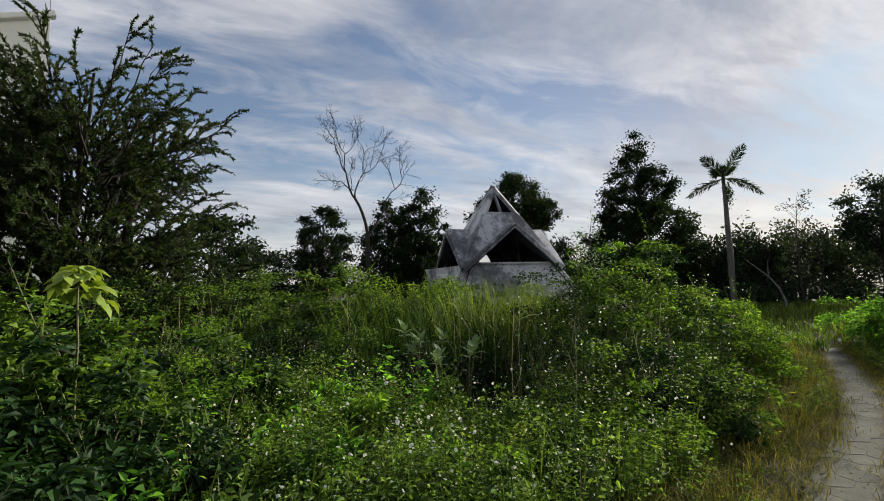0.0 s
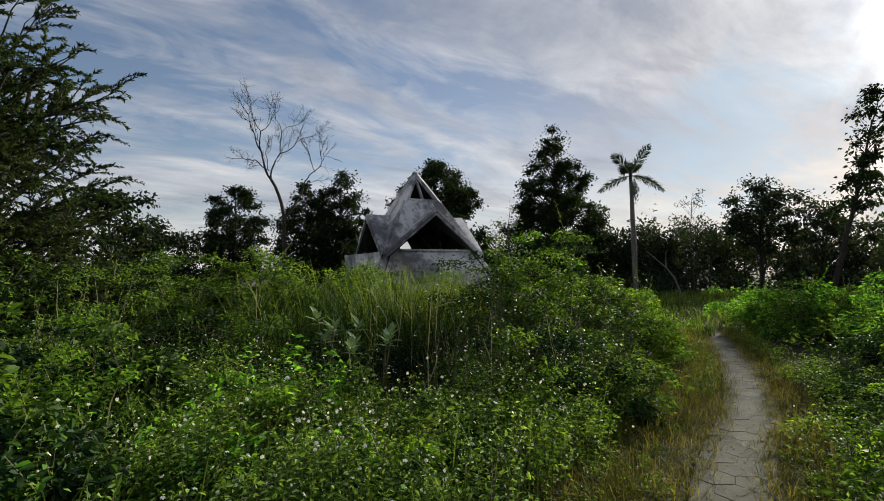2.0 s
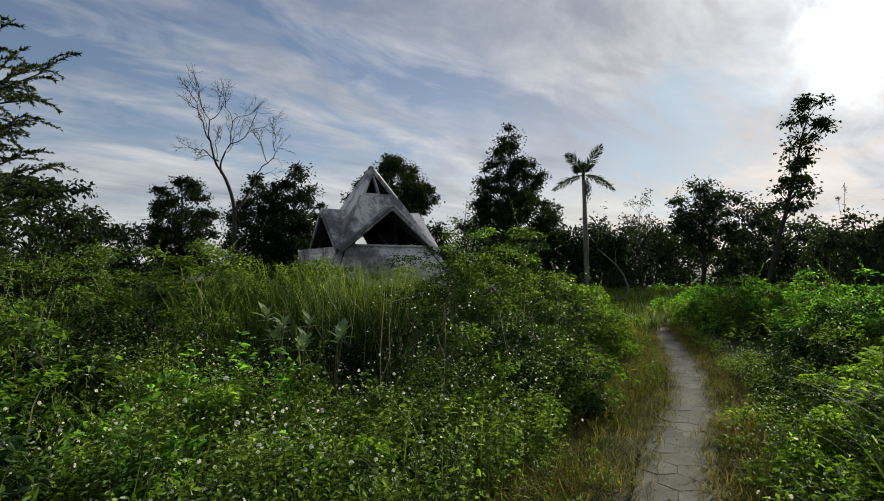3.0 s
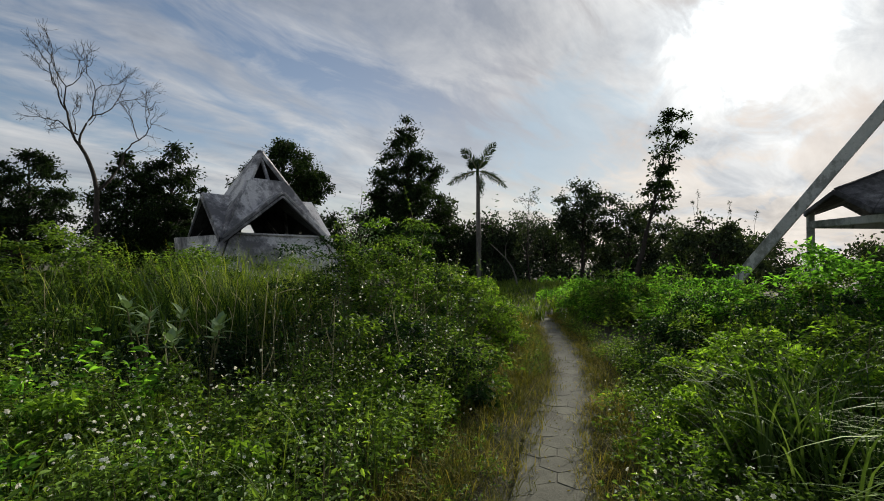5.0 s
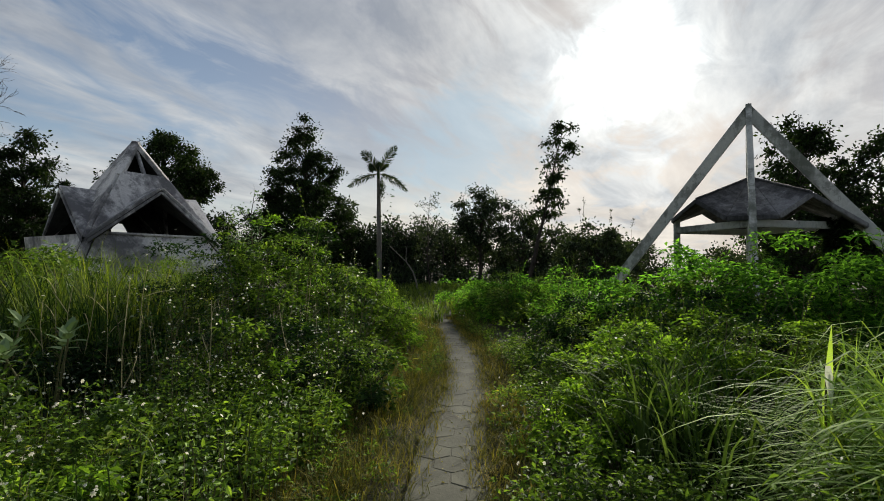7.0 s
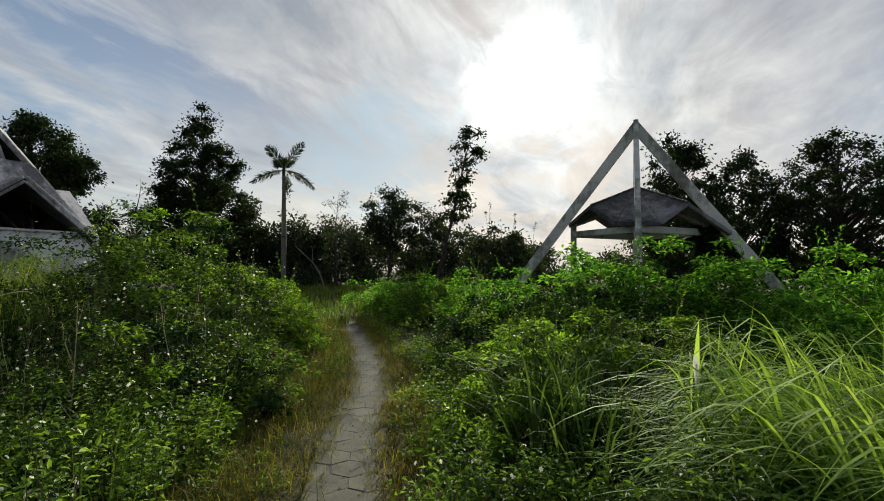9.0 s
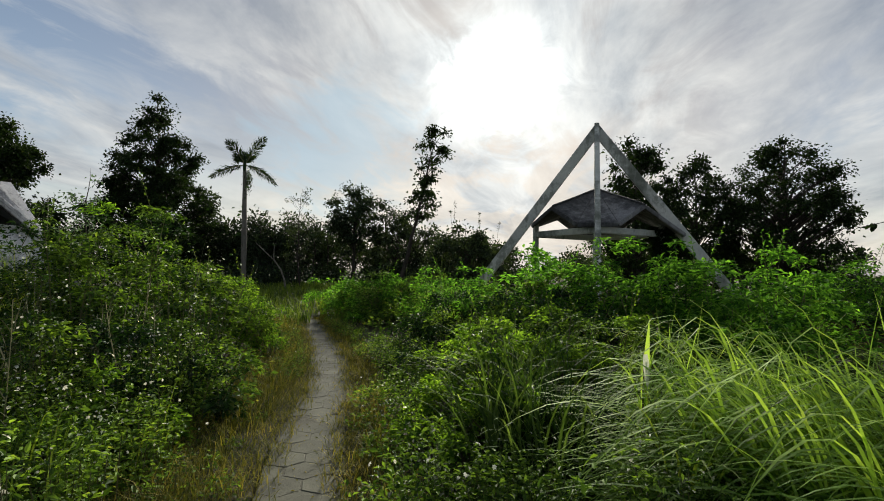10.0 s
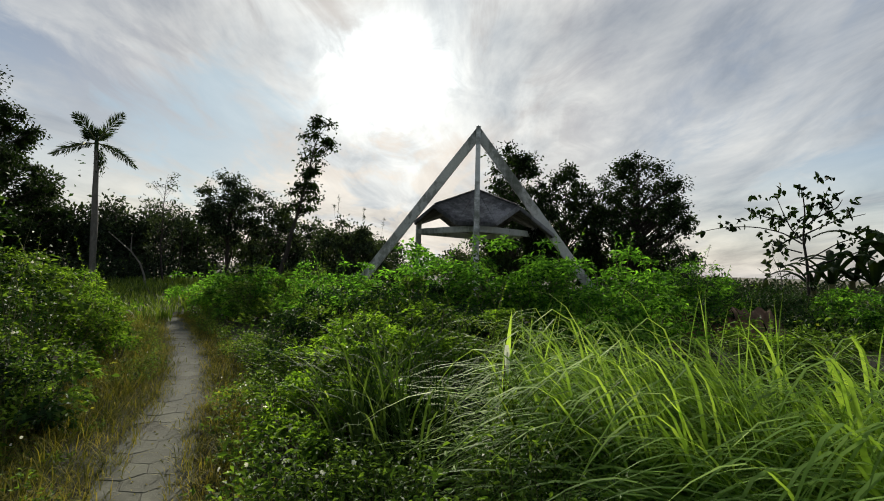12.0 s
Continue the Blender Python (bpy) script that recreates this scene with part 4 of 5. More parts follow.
def shrub(kind, az, dist, height, radius, label, seed, group=""):
    """A shrub at its real size: crooked stems that carry rounded tufts of leaves, with dark gaps between the tufts."""
    gen = np.random.default_rng(seed)
    leaf, slim, mat, simple = SHRUB_KINDS[kind]
    ob = thing("shrub", label, "shrub", placed(az, dist, 0.03), gen.uniform(0, 6.28), group)
    tufts = int(np.clip(7 + 13 * radius * height, 8, 26))
    way = sphere_ways(tufts, gen)
    way[:, 2] = np.abs(way[:, 2]) ** 0.8
    round_r = radius * gen.uniform(0.12, 0.36, tufts) + 0.02
    reach = gen.uniform(0.3, 1.12, (tufts, 1))
    centre = way * reach * np.array([radius, radius, height * 0.9])
    centre[:, 2] = np.maximum(centre[:, 2], 0.25 * height * gen.uniform(0.4, 1.2, tufts))
    cover = (0.55 if kind == "vivid" else 0.68) if dist > 6 else 0.85
    count = int(min(2250 if dist > 5.3 else 1400, cover * (round_r ** 2).sum() * 8.0 / (leaf * leaf * slim * 0.55)))
    which = gen.choice(tufts, count, p=round_r ** 2 / (round_r ** 2).sum())
    out = unit(sphere_ways(count, gen) + unit(centre[which]) * 0.55 + [0, 0, 0.55])
    deep = gen.uniform(0.25, 1.0, count) ** 0.45 * gen.uniform(0.9, 1.15, count)
    spot = centre[which] + out * (round_r[which] * deep)[:, None] * [1, 1, 0.8] + gen.normal(0, 0.02, (count, 3))
    spot[:, 2] = np.abs(spot[:, 2]) + 0.02
    run = unit(out * [0.9, 0.9, 0.25] + gen.normal(0, 0.55, (count, 3)) * [1, 1, 0.5] - [0, 0, 0.2])
    face = unit(out * 0.7 + gen.normal(0, 0.4, (count, 3)) + [0, 0, 0.8])
    length = leaf * gen.uniform(0.5, 1.3, count)
    spot[:, 2] *= height * 0.94 / np.percentile(spot[:, 2], 99)
    # long leafy shoots that stand out of the crown
    shoots = int(7 + 10 * radius)
    aim = unit(gen.normal(0, 0.5, (shoots, 3)) * [1, 1, 0.3] + [0, 0, 1.0])
    from_tuft = gen.integers(0, tufts, shoots)
    foot = centre[from_tuft]
    reach = round_r[from_tuft] + gen.uniform(0.08, 0.5, shoots) * min(1.0, height)
    k = np.repeat(np.arange(shoots), 16)
    s = np.tile(np.linspace(0.25, 1, 16), shoots)
    spot = np.vstack([spot, foot[k] + aim[k] * (reach[k] * s)[:, None]])
    run = np.vstack([run, unit(gen.normal(0, 0.8, (len(k), 3)) + aim[k] * 0.6)])
    face = np.vstack([face, unit(gen.normal(0, 0.6, (len(k), 3)) + [0, 0, 1])])
    length = np.r_[length, leaf * gen.uniform(0.45, 0.95, len(k)) * (1.15 - 0.5 * s)]
    wood = [tube(np.array([f, f + a * r]), np.array([0.006, 0.002]), 3) for f, a, r in zip(foot, aim, reach)]
    wood += [tube(crooked((gen.normal(0, 0.08), gen.normal(0, 0.08), -0.05), centre[k], 5, (0, 0, 0.05), 0.02, gen), np.linspace(0.014, 0.004, 5), 3) for k in range(min(tufts, 14))]
    piece("foliage", [leaves(spot, run, face, length, length * slim, simple=simple or dist > 5.3)], mat, ob)
    tagged(piece("branchwork", wood, M_STEM, ob), kind="stuff")
    return ob


GREEN, GREEN_FINE, DARK, LIME, VIVID, DEEP = ["broad"], ["small"], ["dark"], ["lime"], ["vivid"], ["broad_dark"]


def band(kinds, az0, az1, d0, d1, top, count, radius, label, seed, group):
    """A row of shrubs between two bearings; top gives their height at a bearing."""
    gen = np.random.default_rng(seed)
    for k in range(count):
        az = az0 + (az1 - az0) * (k + gen.uniform(0.1, 0.9)) / count
        dist = gen.uniform(d0, d1)
        x, y = polar(az, dist)[:2]
        r = radius * gen.uniform(0.75, 1.25)
        off = abs(float(path_off(x, y)))
        if off < 0.55 + r:
            r = off - 0.55
        if r < 0.3:
            continue
        h = (top(az) if callable(top) else top) * gen.uniform(0.72, 1.05)
        shrub(kinds[int(gen.integers(len(kinds)))], az, dist, h, r, label, seed * 100 + k, group)


def profile(*pairs):
    a, h = np.array(pairs).T
    return lambda az: float(np.interp(az, a, h))


# left of the path, near to far
band(DEEP, -54, -25, 2.9, 4.4, profile((-50, 1.25), (-40, 1.2), (-34, 1.05), (-25, 0.6)), 14, 0.5, "dense shrub with broad dark green leaves", 1, "shrubs left of the path")
band(GREEN + DEEP + LIME, -50, -21, 4.7, 6.4, profile((-50, 1.95), (-38, 1.75), (-33, 1.5), (-21, 1.3)), 12, 0.75, "dense leafy shrub with light and dark green leaves", 2, "shrubs left of the path")
band(LIME + LIME + GREEN_FINE, -36, -20, 4.6, 5.6, profile((-36, 1.35), (-30, 1.25), (-24, 1.05), (-20, 0.8)), 7, 0.6, "light green shrub with small leaves on pale shoots", 16, "shrubs left of the path")
band(GREEN_FINE + GREEN_FINE + DARK, -54, -22, 8.2, 10.0, profile((-54, 2.6), (-30, 2.5), (-22, 1.9)), 10, 1.1, "bushy green shrub at the foot of the feathery tree", 15, "shrubs left of the path")
# the hollow's shade is painted into these leaves
band(DARK, -13, 9, 6.7, 7.5, profile((-13, 0.7), (-4, 0.85), (9, 0.8)), 8, 0.6, "small-leaved shrub coloured dark for the shade of the hollow", 17, "shrubs left of the path")
band(GREEN_FINE + DARK, -27, -5, 7.6, 9.2, profile((-27, 1.25), (-18, 1.05), (-12, 1.35), (-5, 1.25)), 9, 0.8, "dense small-leaved green shrub among weeds", 3, "shrubs left of the path")
band(GREEN_FINE + GREEN, -24, 0, 10, 13, profile((-24, 1.85), (-14, 2.05), (-4, 2.0), (0, 1.8)), 14, 0.95, "rounded green shrub on the low bank", 4, "shrubs left of the path")
band(GREEN_FINE + GREEN_FINE + LIME + DARK, 12.5, 25, 7.6, 9.2, profile((12, 2.1), (15, 2.75), (20, 2.5), (25, 2.3)), 12, 0.85, "tall tangled shrub with small bright leaves", 5, "shrubs left of the path")
band(LIME + LIME + GREEN, 20, 34, 8.5, 11, profile((20, 2.1), (26, 2.1), (29, 1.6), (32, 1.2), (34, 0.9)), 10, 0.85, "rounded bright green shrub beside the path", 6, "shrubs left of the path")
band(GREEN_FINE + DARK, 11, 31, 5.7, 7.0, profile((11, 0.8), (18, 1.3), (26, 1.0), (31, 0.7)), 9, 0.65, "tangled green shrub with small leaves", 7, "shrubs left of the path")

band(GREEN_FINE + DARK, -3, 11, 11.5, 14, 1.75, 8, 0.9, "dense green shrub in front of the pyramid house", 19, "shrubs left of the path")

band(GREEN_FINE + GREEN, -6, 9, 8.0, 9.6, 1.05, 6, 0.55, "small green shrub in the tall grass", 23, "shrubs left of the path")

for k, (kind, az, dist, high, wide) in enumerate((("broad", -19, 3.0, 0.55, 0.4), ("broad", -29, 2.8, 0.5, 0.36), ("lime", 3, 3.4, 0.6, 0.4), ("small", 13, 4.1, 0.7, 0.42), ("lime", -10, 4.4, 0.75, 0.45), ("small", -2, 4.9, 0.75, 0.5), ("lime", 21, 4.9, 0.8, 0.5), ("lime", -15, 5.4, 0.7, 0.5))):
    shrub(kind, az, dist, high, wide, "low leafy plant standing out of the weeds", 820 + k, "low plants among the weeds")

# right of the path
band(VIVID, 35.5, 45, 14.5, 17.5, 1.35, 7, 0.95, "bright green leafy shrub at the bend of the path", 22, "shrubs right of the path")
band(VIVID + GREEN_FINE, 39, 56, 11, 14.5, profile((39, 1.0), (44, 1.5), (50, 1.45), (56, 1.5)), 16, 0.95, "bright green leafy shrub beside the path", 9, "shrubs right of the path")
band(GREEN_FINE + DARK, 49, 66, 7.2, 10, profile((49, 0.75), (56, 1.3), (66, 1.55)), 14, 0.8, "bushy green shrub with small pale flowers", 10, "shrubs right of the path")
band(VIVID + VIVID + GREEN_FINE, 58, 86, 8.5, 11, profile((58, 1.7), (66, 2.0), (74, 2.05), (86, 1.75)), 18, 0.9, "bright green leafy shrub in front of the pavilion", 11, "shrubs right of the path")
# leaf colour darkened to stand for the cavity's shade below the blades
band(DARK, 60, 70, 4.3, 4.9, profile((60, 0.5), (66, 0.55), (70, 0.5)), 4, 0.45, "small-leaved shrub coloured dark for the shade under hanging grass", 18, "shrubs right of the path")
band(LIME, 50, 57, 4.5, 5.0, profile((50, 0.55), (54, 0.85), (58, 1.0)), 4, 0.42, "light green shrub with narrow shining leaves", 21, "shrubs right of the path")
band(LIME + GREEN_FINE, 51, 72, 5.6, 7.0, profile((51, 0.55), (58, 1.0), (65, 1.2), (72, 1.1)), 12, 0.6, "light green shrub with narrow leaves", 12, "shrubs right of the path")
band(VIVID + DARK, 84, 94, 11, 14, profile((84, 1.5), (90, 1.75), (94, 1.2)), 7, 1.1, "dark feathery green bush beside the field", 13, "shrubs right of the path")
band(LIME + GREEN_FINE, 94, 104, 6.8, 8.2, 0.85, 5, 0.6, "low green shrub at the edge of the field", 14, "shrubs right of the path")


band(DARK + VIVID, 97, 114, 13, 15.5, profile((97, 1.2), (104, 1.35), (114, 1.4)), 9, 0.9, "low dark green bush in the field below the bananas", 20, "shrubs right of the path")


def scatter(count, az0, az1, d0, d1, gen, side, clear):
    """Places in a sector of the plan, on one side of the path and clear of it."""
    az = np.radians(gen.uniform(az0, az1, count))
    d = np.sqrt(gen.uniform(d0 ** 2, d1 ** 2, count))
    x, y = d * np.sin(az), d * np.cos(az)
    off = path_off(x, y) * side
    keep = off > clear
    x, y = x[keep], y[keep]
    return np.stack([x, y, ground_z(x, y)], 1), off[keep]


def drift(at):
    """How thick growth stands at a place, 0 to 1: uneven drifts about half a metre to two metres wide."""
    x, y = at[:, 0], at[:, 1]
    g = np.sin(2.9 * x + 1.3 * y + 0.7) * np.sin(3.4 * y - 1.1 * x) + 0.8 * np.sin(6.3 * x - 2.2 * y) * np.sin(5.1 * y + 1.7 * x + 1.0) + 0.5 * np.sin(11.0 * x + 5.0 * y) * np.sin(9.0 * y - 4.0 * x)
    return np.clip(0.55 + 0.55 * g, 0, 1)


def weeds(name, label, at, height, mat, leaf, per, seed, petals=0.0, simple=True, tuft=0.15, slim=0.5):
    """Upright leafy weeds as one mass: domed tufts of thin stems with leaves in pairs, and small white flower heads."""
    gen = np.random.default_rng(seed)
    at = at[gen.uniform(0, 1, len(at)) < 1.35 * drift(at) - 0.05]
    # about seven stems grow in each tuft, the tallest in its middle
    heart = at[gen.choice(len(at), max(3, len(at) // 7), replace=False)]
    near = ((at[:, None, :2] - heart[None, :, :2]) ** 2).sum(2)
    mine = near.argmin(1)
    pull = np.minimum(1.0, tuft / np.sqrt(near.min(1) + 1e-6)) ** 0.7
    at = heart[mine] + (at - heart[mine]) * pull[:, None]
    off = np.linalg.norm(at[:, :2] - heart[mine][:, :2], axis=1)
    count = len(at)
    vigour = gen.uniform(0.55, 1.25, len(heart))
    h = height * vigour[mine] * (0.45 + 0.75 * drift(heart)[mine]) * (0.45 + 0.65 * np.exp(-((off / (1.3 * tuft)) ** 2))) * gen.uniform(0.8, 1.15, count)
    lean = gen.normal(0, 0.12, (count, 3)) * [1, 1, 0] + (at - heart[mine]) * [1.1, 1.1, 0]
    top = at + np.stack([lean[:, 0] * h, lean[:, 1] * h, h], 1)
    which = np.repeat(np.arange(count), per)
    u = gen.uniform(0.12, 1.0, len(which)) ** 0.6
    spot = at[which] + (top - at)[which] * u[:, None] + gen.normal(0, 0.045, (len(which), 3)) * [1, 1, 0.4]
    way = unit(gen.normal(0, 1, (len(which), 3)) * [1, 1, 0.35] + [0, 0, 0.2])
    size = leaf * gen.uniform(0.5, 1.35, len(which)) * (1.2 - 0.45 * u)
    ob = thing(name, label, "weeds", kind="stuff")
    tagged(piece("foliage", [leaves(spot, way, gen.normal(0, 0.45, way.shape) + [0, 0, 1], size, size * slim, simple=simple)], mat, ob), kind="stuff")
    tagged(piece("stalks", [blade_chunk(at, top - at + 1e-4, gen.normal(0, 0.2, (count, 3)), h, 0.009, 3)], M_STEM, ob), kind="stuff")
    if petals:
        n = int(count * petals)
        pick = gen.choice(count, n, replace=False)
        head = top[pick] + [0, 0, 0.07] + gen.normal(0, 0.035, (n, 3))
        k = np.repeat(np.arange(n), 6)
        a = np.tile(np.arange(6) * 1.0472, n) + np.repeat(gen.uniform(0, 6, n), 6)
        tilt = np.repeat(unit(gen.normal(0, 0.5, (n, 3)) + [0, -0.35, 1.0]), 6, 0)
        ref = unit(np.cross(tilt, [0.3, 1, 0.2]))
        out = ref * np.cos(a)[:, None] + np.cross(tilt, ref) * np.sin(a)[:, None]
        size = np.repeat(gen.uniform(0.007, 0.016, n), 6)
        tagged(piece("flowers", [leaves(head[k], out, tilt, size, size * 0.9, simple=True)], M_PETAL, ob, "small white daisy-like flower heads"), kind="stuff")
    return ob


gen = np.random.default_rng(50)
near_left, _ = scatter(3300, -29, 40, 3.0, 5.6, gen, -1, 0.95)
weeds("flowering_weeds", "knee-high yellow-green weeds dotted with small white flowers", near_left, 0.52, M_WEED, 0.050, 32, 51, 0.5)
close, _ = scatter(800, -25, 40, 1.5, 3.4, gen, -1, 0.95)
weeds("flowering_weeds", "knee-high yellow-green weeds dotted with small white flowers", close, 0.62, M_WEED, 0.042, 28, 61, 0.45, simple=False)
herbs, _ = scatter(300, -34, 8, 1.8, 5.4, gen, -1, 1.0)
weeds("leafy_weeds", "broad-leaved deep green weeds among the flowering ones", herbs, 0.66, M_VIVID, 0.085, 26, 62, 0.0, simple=False, tuft=0.12, slim=0.6)
# weeds at the hollow take the darkened leaf, as its painted shade
bloom, _ = scatter(480, -12, 26, 5.0, 6.4, gen, -1, 1.0)
weeds("flowering_weeds", "slender weeds with white flowers before the dark hollow", bloom, 0.62, M_SHRUB_DARK_SHADED, 0.045, 7, 63, 0.9)
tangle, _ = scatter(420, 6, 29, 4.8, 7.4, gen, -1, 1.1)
weeds("tall_weeds", "tangle of tall thin weeds with small white flowers", tangle, 1.3, M_SHRUB_DARK_SHADED, 0.05, 16, 64, 0.8, tuft=0.2)
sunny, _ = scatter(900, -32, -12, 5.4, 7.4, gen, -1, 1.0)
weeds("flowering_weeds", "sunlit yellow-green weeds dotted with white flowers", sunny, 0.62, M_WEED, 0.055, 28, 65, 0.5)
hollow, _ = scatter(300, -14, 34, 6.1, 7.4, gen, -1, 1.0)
weeds("weeds", "low weeds coloured dark for the shade of the hollow", hollow, 0.35, M_SHRUB_DARK_SHADED, 0.08, 16, 60, 0.25)
far_left, _ = scatter(1000, -50, 36, 7.4, 14, gen, -1, 1.2)
weeds("weeds", "thick green weeds between the shrubs", far_left, 0.75, M_SHRUB, 0.09, 16, 52, 0.1, tuft=0.25)
right_weeds, _ = scatter(2800, 44, 100, 2.2, 9.5, gen, 1, 0.6)
right_weeds = right_weeds[np.linalg.norm(right_weeds[:, :2] - np.array(placed(61.0, 4.3))[:2], axis=1) > 1.15]
right_weeds = right_weeds[(np.hypot(right_weeds[:, 0], right_weeds[:, 1]) > 5.2) | (right_weeds[:, 0] < 3.4 * right_weeds[:, 1])]
weeds("weeds", "mixed low green weeds beside the path", right_weeds, 0.5, M_SHRUB, 0.055, 30, 53, 0.05)
far_right, _ = scatter(900, 38, 112, 9.5, 17, gen, 1, 0.8)
weeds("weeds", "thick green weeds between the shrubs", far_right, 0.7, M_SHRUB, 0.11, 16, 54, 0.05, tuft=0.25)


def grass_mass(name, label, at, length, width, mat, per, seed, spread=0.35, arch=0.9, droop=0.6, steps=5, lean=(0, 0, 0), clump=0.04, ring=1.0, least=0.2):
    """Tufts of blades as one mass. arch: how far blades lean over sideways; droop: how far their tips hang."""
    gen = np.random.default_rng(seed)
    p = np.repeat(at, per, 0) + gen.normal(0, clump, (len(at) * per, 3)) * [1, 1, 0]
    count = len(p)
    a = gen.uniform(0, 2 * np.pi, count)
    out = np.stack([np.cos(a), np.sin(a), 0 * a], 1) * ring + np.asarray(lean, float)
    way = unit(out * (spread * gen.uniform(least, 1.6, (count, 1))) + [0, 0, 1.0])
    bend = out * (arch * gen.uniform(0.4, 1.3, (count, 1))) + np.array([0, 0, -1.0]) * (droop * gen.uniform(0.5, 1.3, (count, 1)))
    ob = piece(name, [blade_chunk(p, way, bend, length * gen.uniform(0.5, 1.15, count), width * gen.uniform(0.6, 1.2, count), steps)], mat, smooth=True)
    return tagged(ob, label, "grass", kind="stuff")


def beside_path(count, side, near, far, first, last, gen):
    """Places along one side of the path."""
    i = gen.integers(int(first * 10), int(last * 10), count)
    run = unit(np.gradient(WAY, axis=0))[i]
    off = near + (far - near) * gen.uniform(0, 1, count) ** 1.3
    p = WAY[i] + np.stack([run[:, 1], -run[:, 0]], 1) * (side * off)[:, None] + gen.normal(0, 0.05, (count, 2))
    return np.c_[p, ground_z(p[:, 0], p[:, 1])], off


fringe, off = beside_path(2800, -1, 0.235, 1.25, 0.5, 17.5, gen)
grass_mass("dry_grass", "yellowing dry grass along the path's edge", fringe[off < 0.55], 0.15, 0.007, M_DRY, 9, 55, 1.0, droop=0.9, steps=2, clump=0.06)
grass_mass("dry_grass", "taller yellowing grass between path and weeds", fringe[off >= 0.55], 0.30, 0.008, M_DRY, 9, 65, 0.75, droop=0.9, steps=3, clump=0.06)
fringe, off = beside_path(1700, 1, 0.235, 0.62, 0.5, 17.5, gen)
grass_mass("dry_grass", "brown and yellow dry grass along the path's edge", fringe[off < 0.5], 0.14, 0.007, M_DRY, 9, 56, 1.0, droop=0.9, steps=2, clump=0.06)
grass_mass("dry_grass", "brown dry grass between path and weeds", fringe[off >= 0.5], 0.28, 0.008, M_DRY, 9, 66, 0.75, droop=0.9, steps=3, clump=0.06)
sprouts, _ = scatter(260, -30, 36, 2.4, 6.2, gen, -1, 1.0)
grass_mass("grass_sprouts", "thin green grass stalks standing among the weeds", sprouts, 0.8, 0.010, M_GRASS_TALL, 4, 67, 0.22, droop=0.5, steps=4)
# shaded copy of the tall grass: same growth, shade put into the colour
shaded, _ = scatter(150, -12, 13, 7.4, 10.5, gen, -1, 1.0)
grass_mass("tall_grass", "tall grass coloured dark green for shade, in front of the house", shaded, 1.7, 0.016, M_GRASS_DARK_SHADED, 9, 68, 0.22, droop=0.5)
tall, _ = scatter(110, -2, 13, 8.0, 11.0, gen, -1, 1.0)
tall = np.vstack([tall, scatter(70, -13, 15, 8.5, 12.0, gen, -1, 1.0)[0]])
grass_mass("tall_grass", "tall yellow-green grass in front of the house", tall, 1.8, 0.016, M_GRASS_TALL, 10, 57, 0.14, droop=0.35)
arching, _ = scatter(150, 76, 112, 3.7, 5.7, gen, 1, 1.6)
grass_mass("long_grass", "long arching bright green grass blades", arching, 1.65, 0.03, M_GRASS, 13, 58, 0.75, arch=0.9, droop=1.7, steps=9, lean=(-0.25, 1.05, 0), clump=0.10, ring=0.75)
swept, _ = scatter(110, 80, 118, 3.3, 4.3, gen, 1, 1.5)
grass_mass("long_grass", "long grass blades swept over towards the path", swept, 1.25, 0.034, M_GRASS, 9, 75, 1.0, arch=0.6, droop=1.6, steps=11, lean=(-0.25, 1.35, 0), clump=0.08, ring=0.5, least=0.5)
front, _ = scatter(22, 106, 132, 2.5, 3.4, gen, 1, 1.3)
grass_mass("long_grass", "pale green blades hanging over a dark hollow", front, 1.25, 0.026, M_GRASS, 7, 76, 1.3, arch=0.5, droop=1.0, steps=11, lean=(-0.1, 1.3, 0), clump=0.06, ring=0.4, least=0.7)
edge, _ = scatter(24, 71, 82, 3.2, 4.6, gen, 1, 1.4)
grass_mass("long_grass", "shorter arching grass at the edge of the long grass", edge, 0.9, 0.024, M_GRASS, 14, 74, 0.9, arch=1.0, droop=1.7, steps=9, lean=(-0.3, 1.0, 0), clump=0.1, ring=0.6, least=0.4)
upright, _ = scatter(34, 72, 112, 4.2, 6.4, gen, 1, 1.8)
grass_mass("long_grass", "upright bright green grass blades among the arching ones", upright, 1.25, 0.022, M_GRASS, 3, 69, 0.3, arch=0.25, droop=0.12, steps=6, lean=(-0.2, 0.35, 0))
low_weeds, _ = beside_path(900, -1, 0.4, 1.25, 0.5, 17.5, gen)
weeds("weeds", "small green weeds in the dry grass", low_weeds, 0.2, M_SHRUB, 0.035, 22, 70, 0.05)
low_weeds, _ = beside_path(620, 1, 0.4, 1.0, 0.5, 17.5, gen)
weeds("weeds", "small green weeds in the dry grass", low_weeds, 0.24, M_SHRUB, 0.05, 18, 71, 0.1)
foot_weeds, _ = scatter(380, 48, 62, 2.4, 3.9, gen, 1, 0.8)
weeds("weeds", "small-leaved green weeds on the bank beside the path", foot_weeds, 0.38, M_SHRUB, 0.045, 34, 73, 0.1)
bright_weeds, _ = scatter(330, 60, 80, 2.3, 3.5, gen, 1, 0.9)
weeds("weeds", "small-leaved bright green weeds at the foot of the grass", bright_weeds, 0.46, M_WEED, 0.048, 30, 77, 0.05, simple=False, slim=0.42)
field, _ = scatter(2200, 84, 130, 11, 45, gen, 1, 1.0)
grass_mass("crop_field", "dark green field of low crops", field, 0.7, 0.05, M_GRASS_DARK_SHADED, 4, 59, 0.3, steps=3)


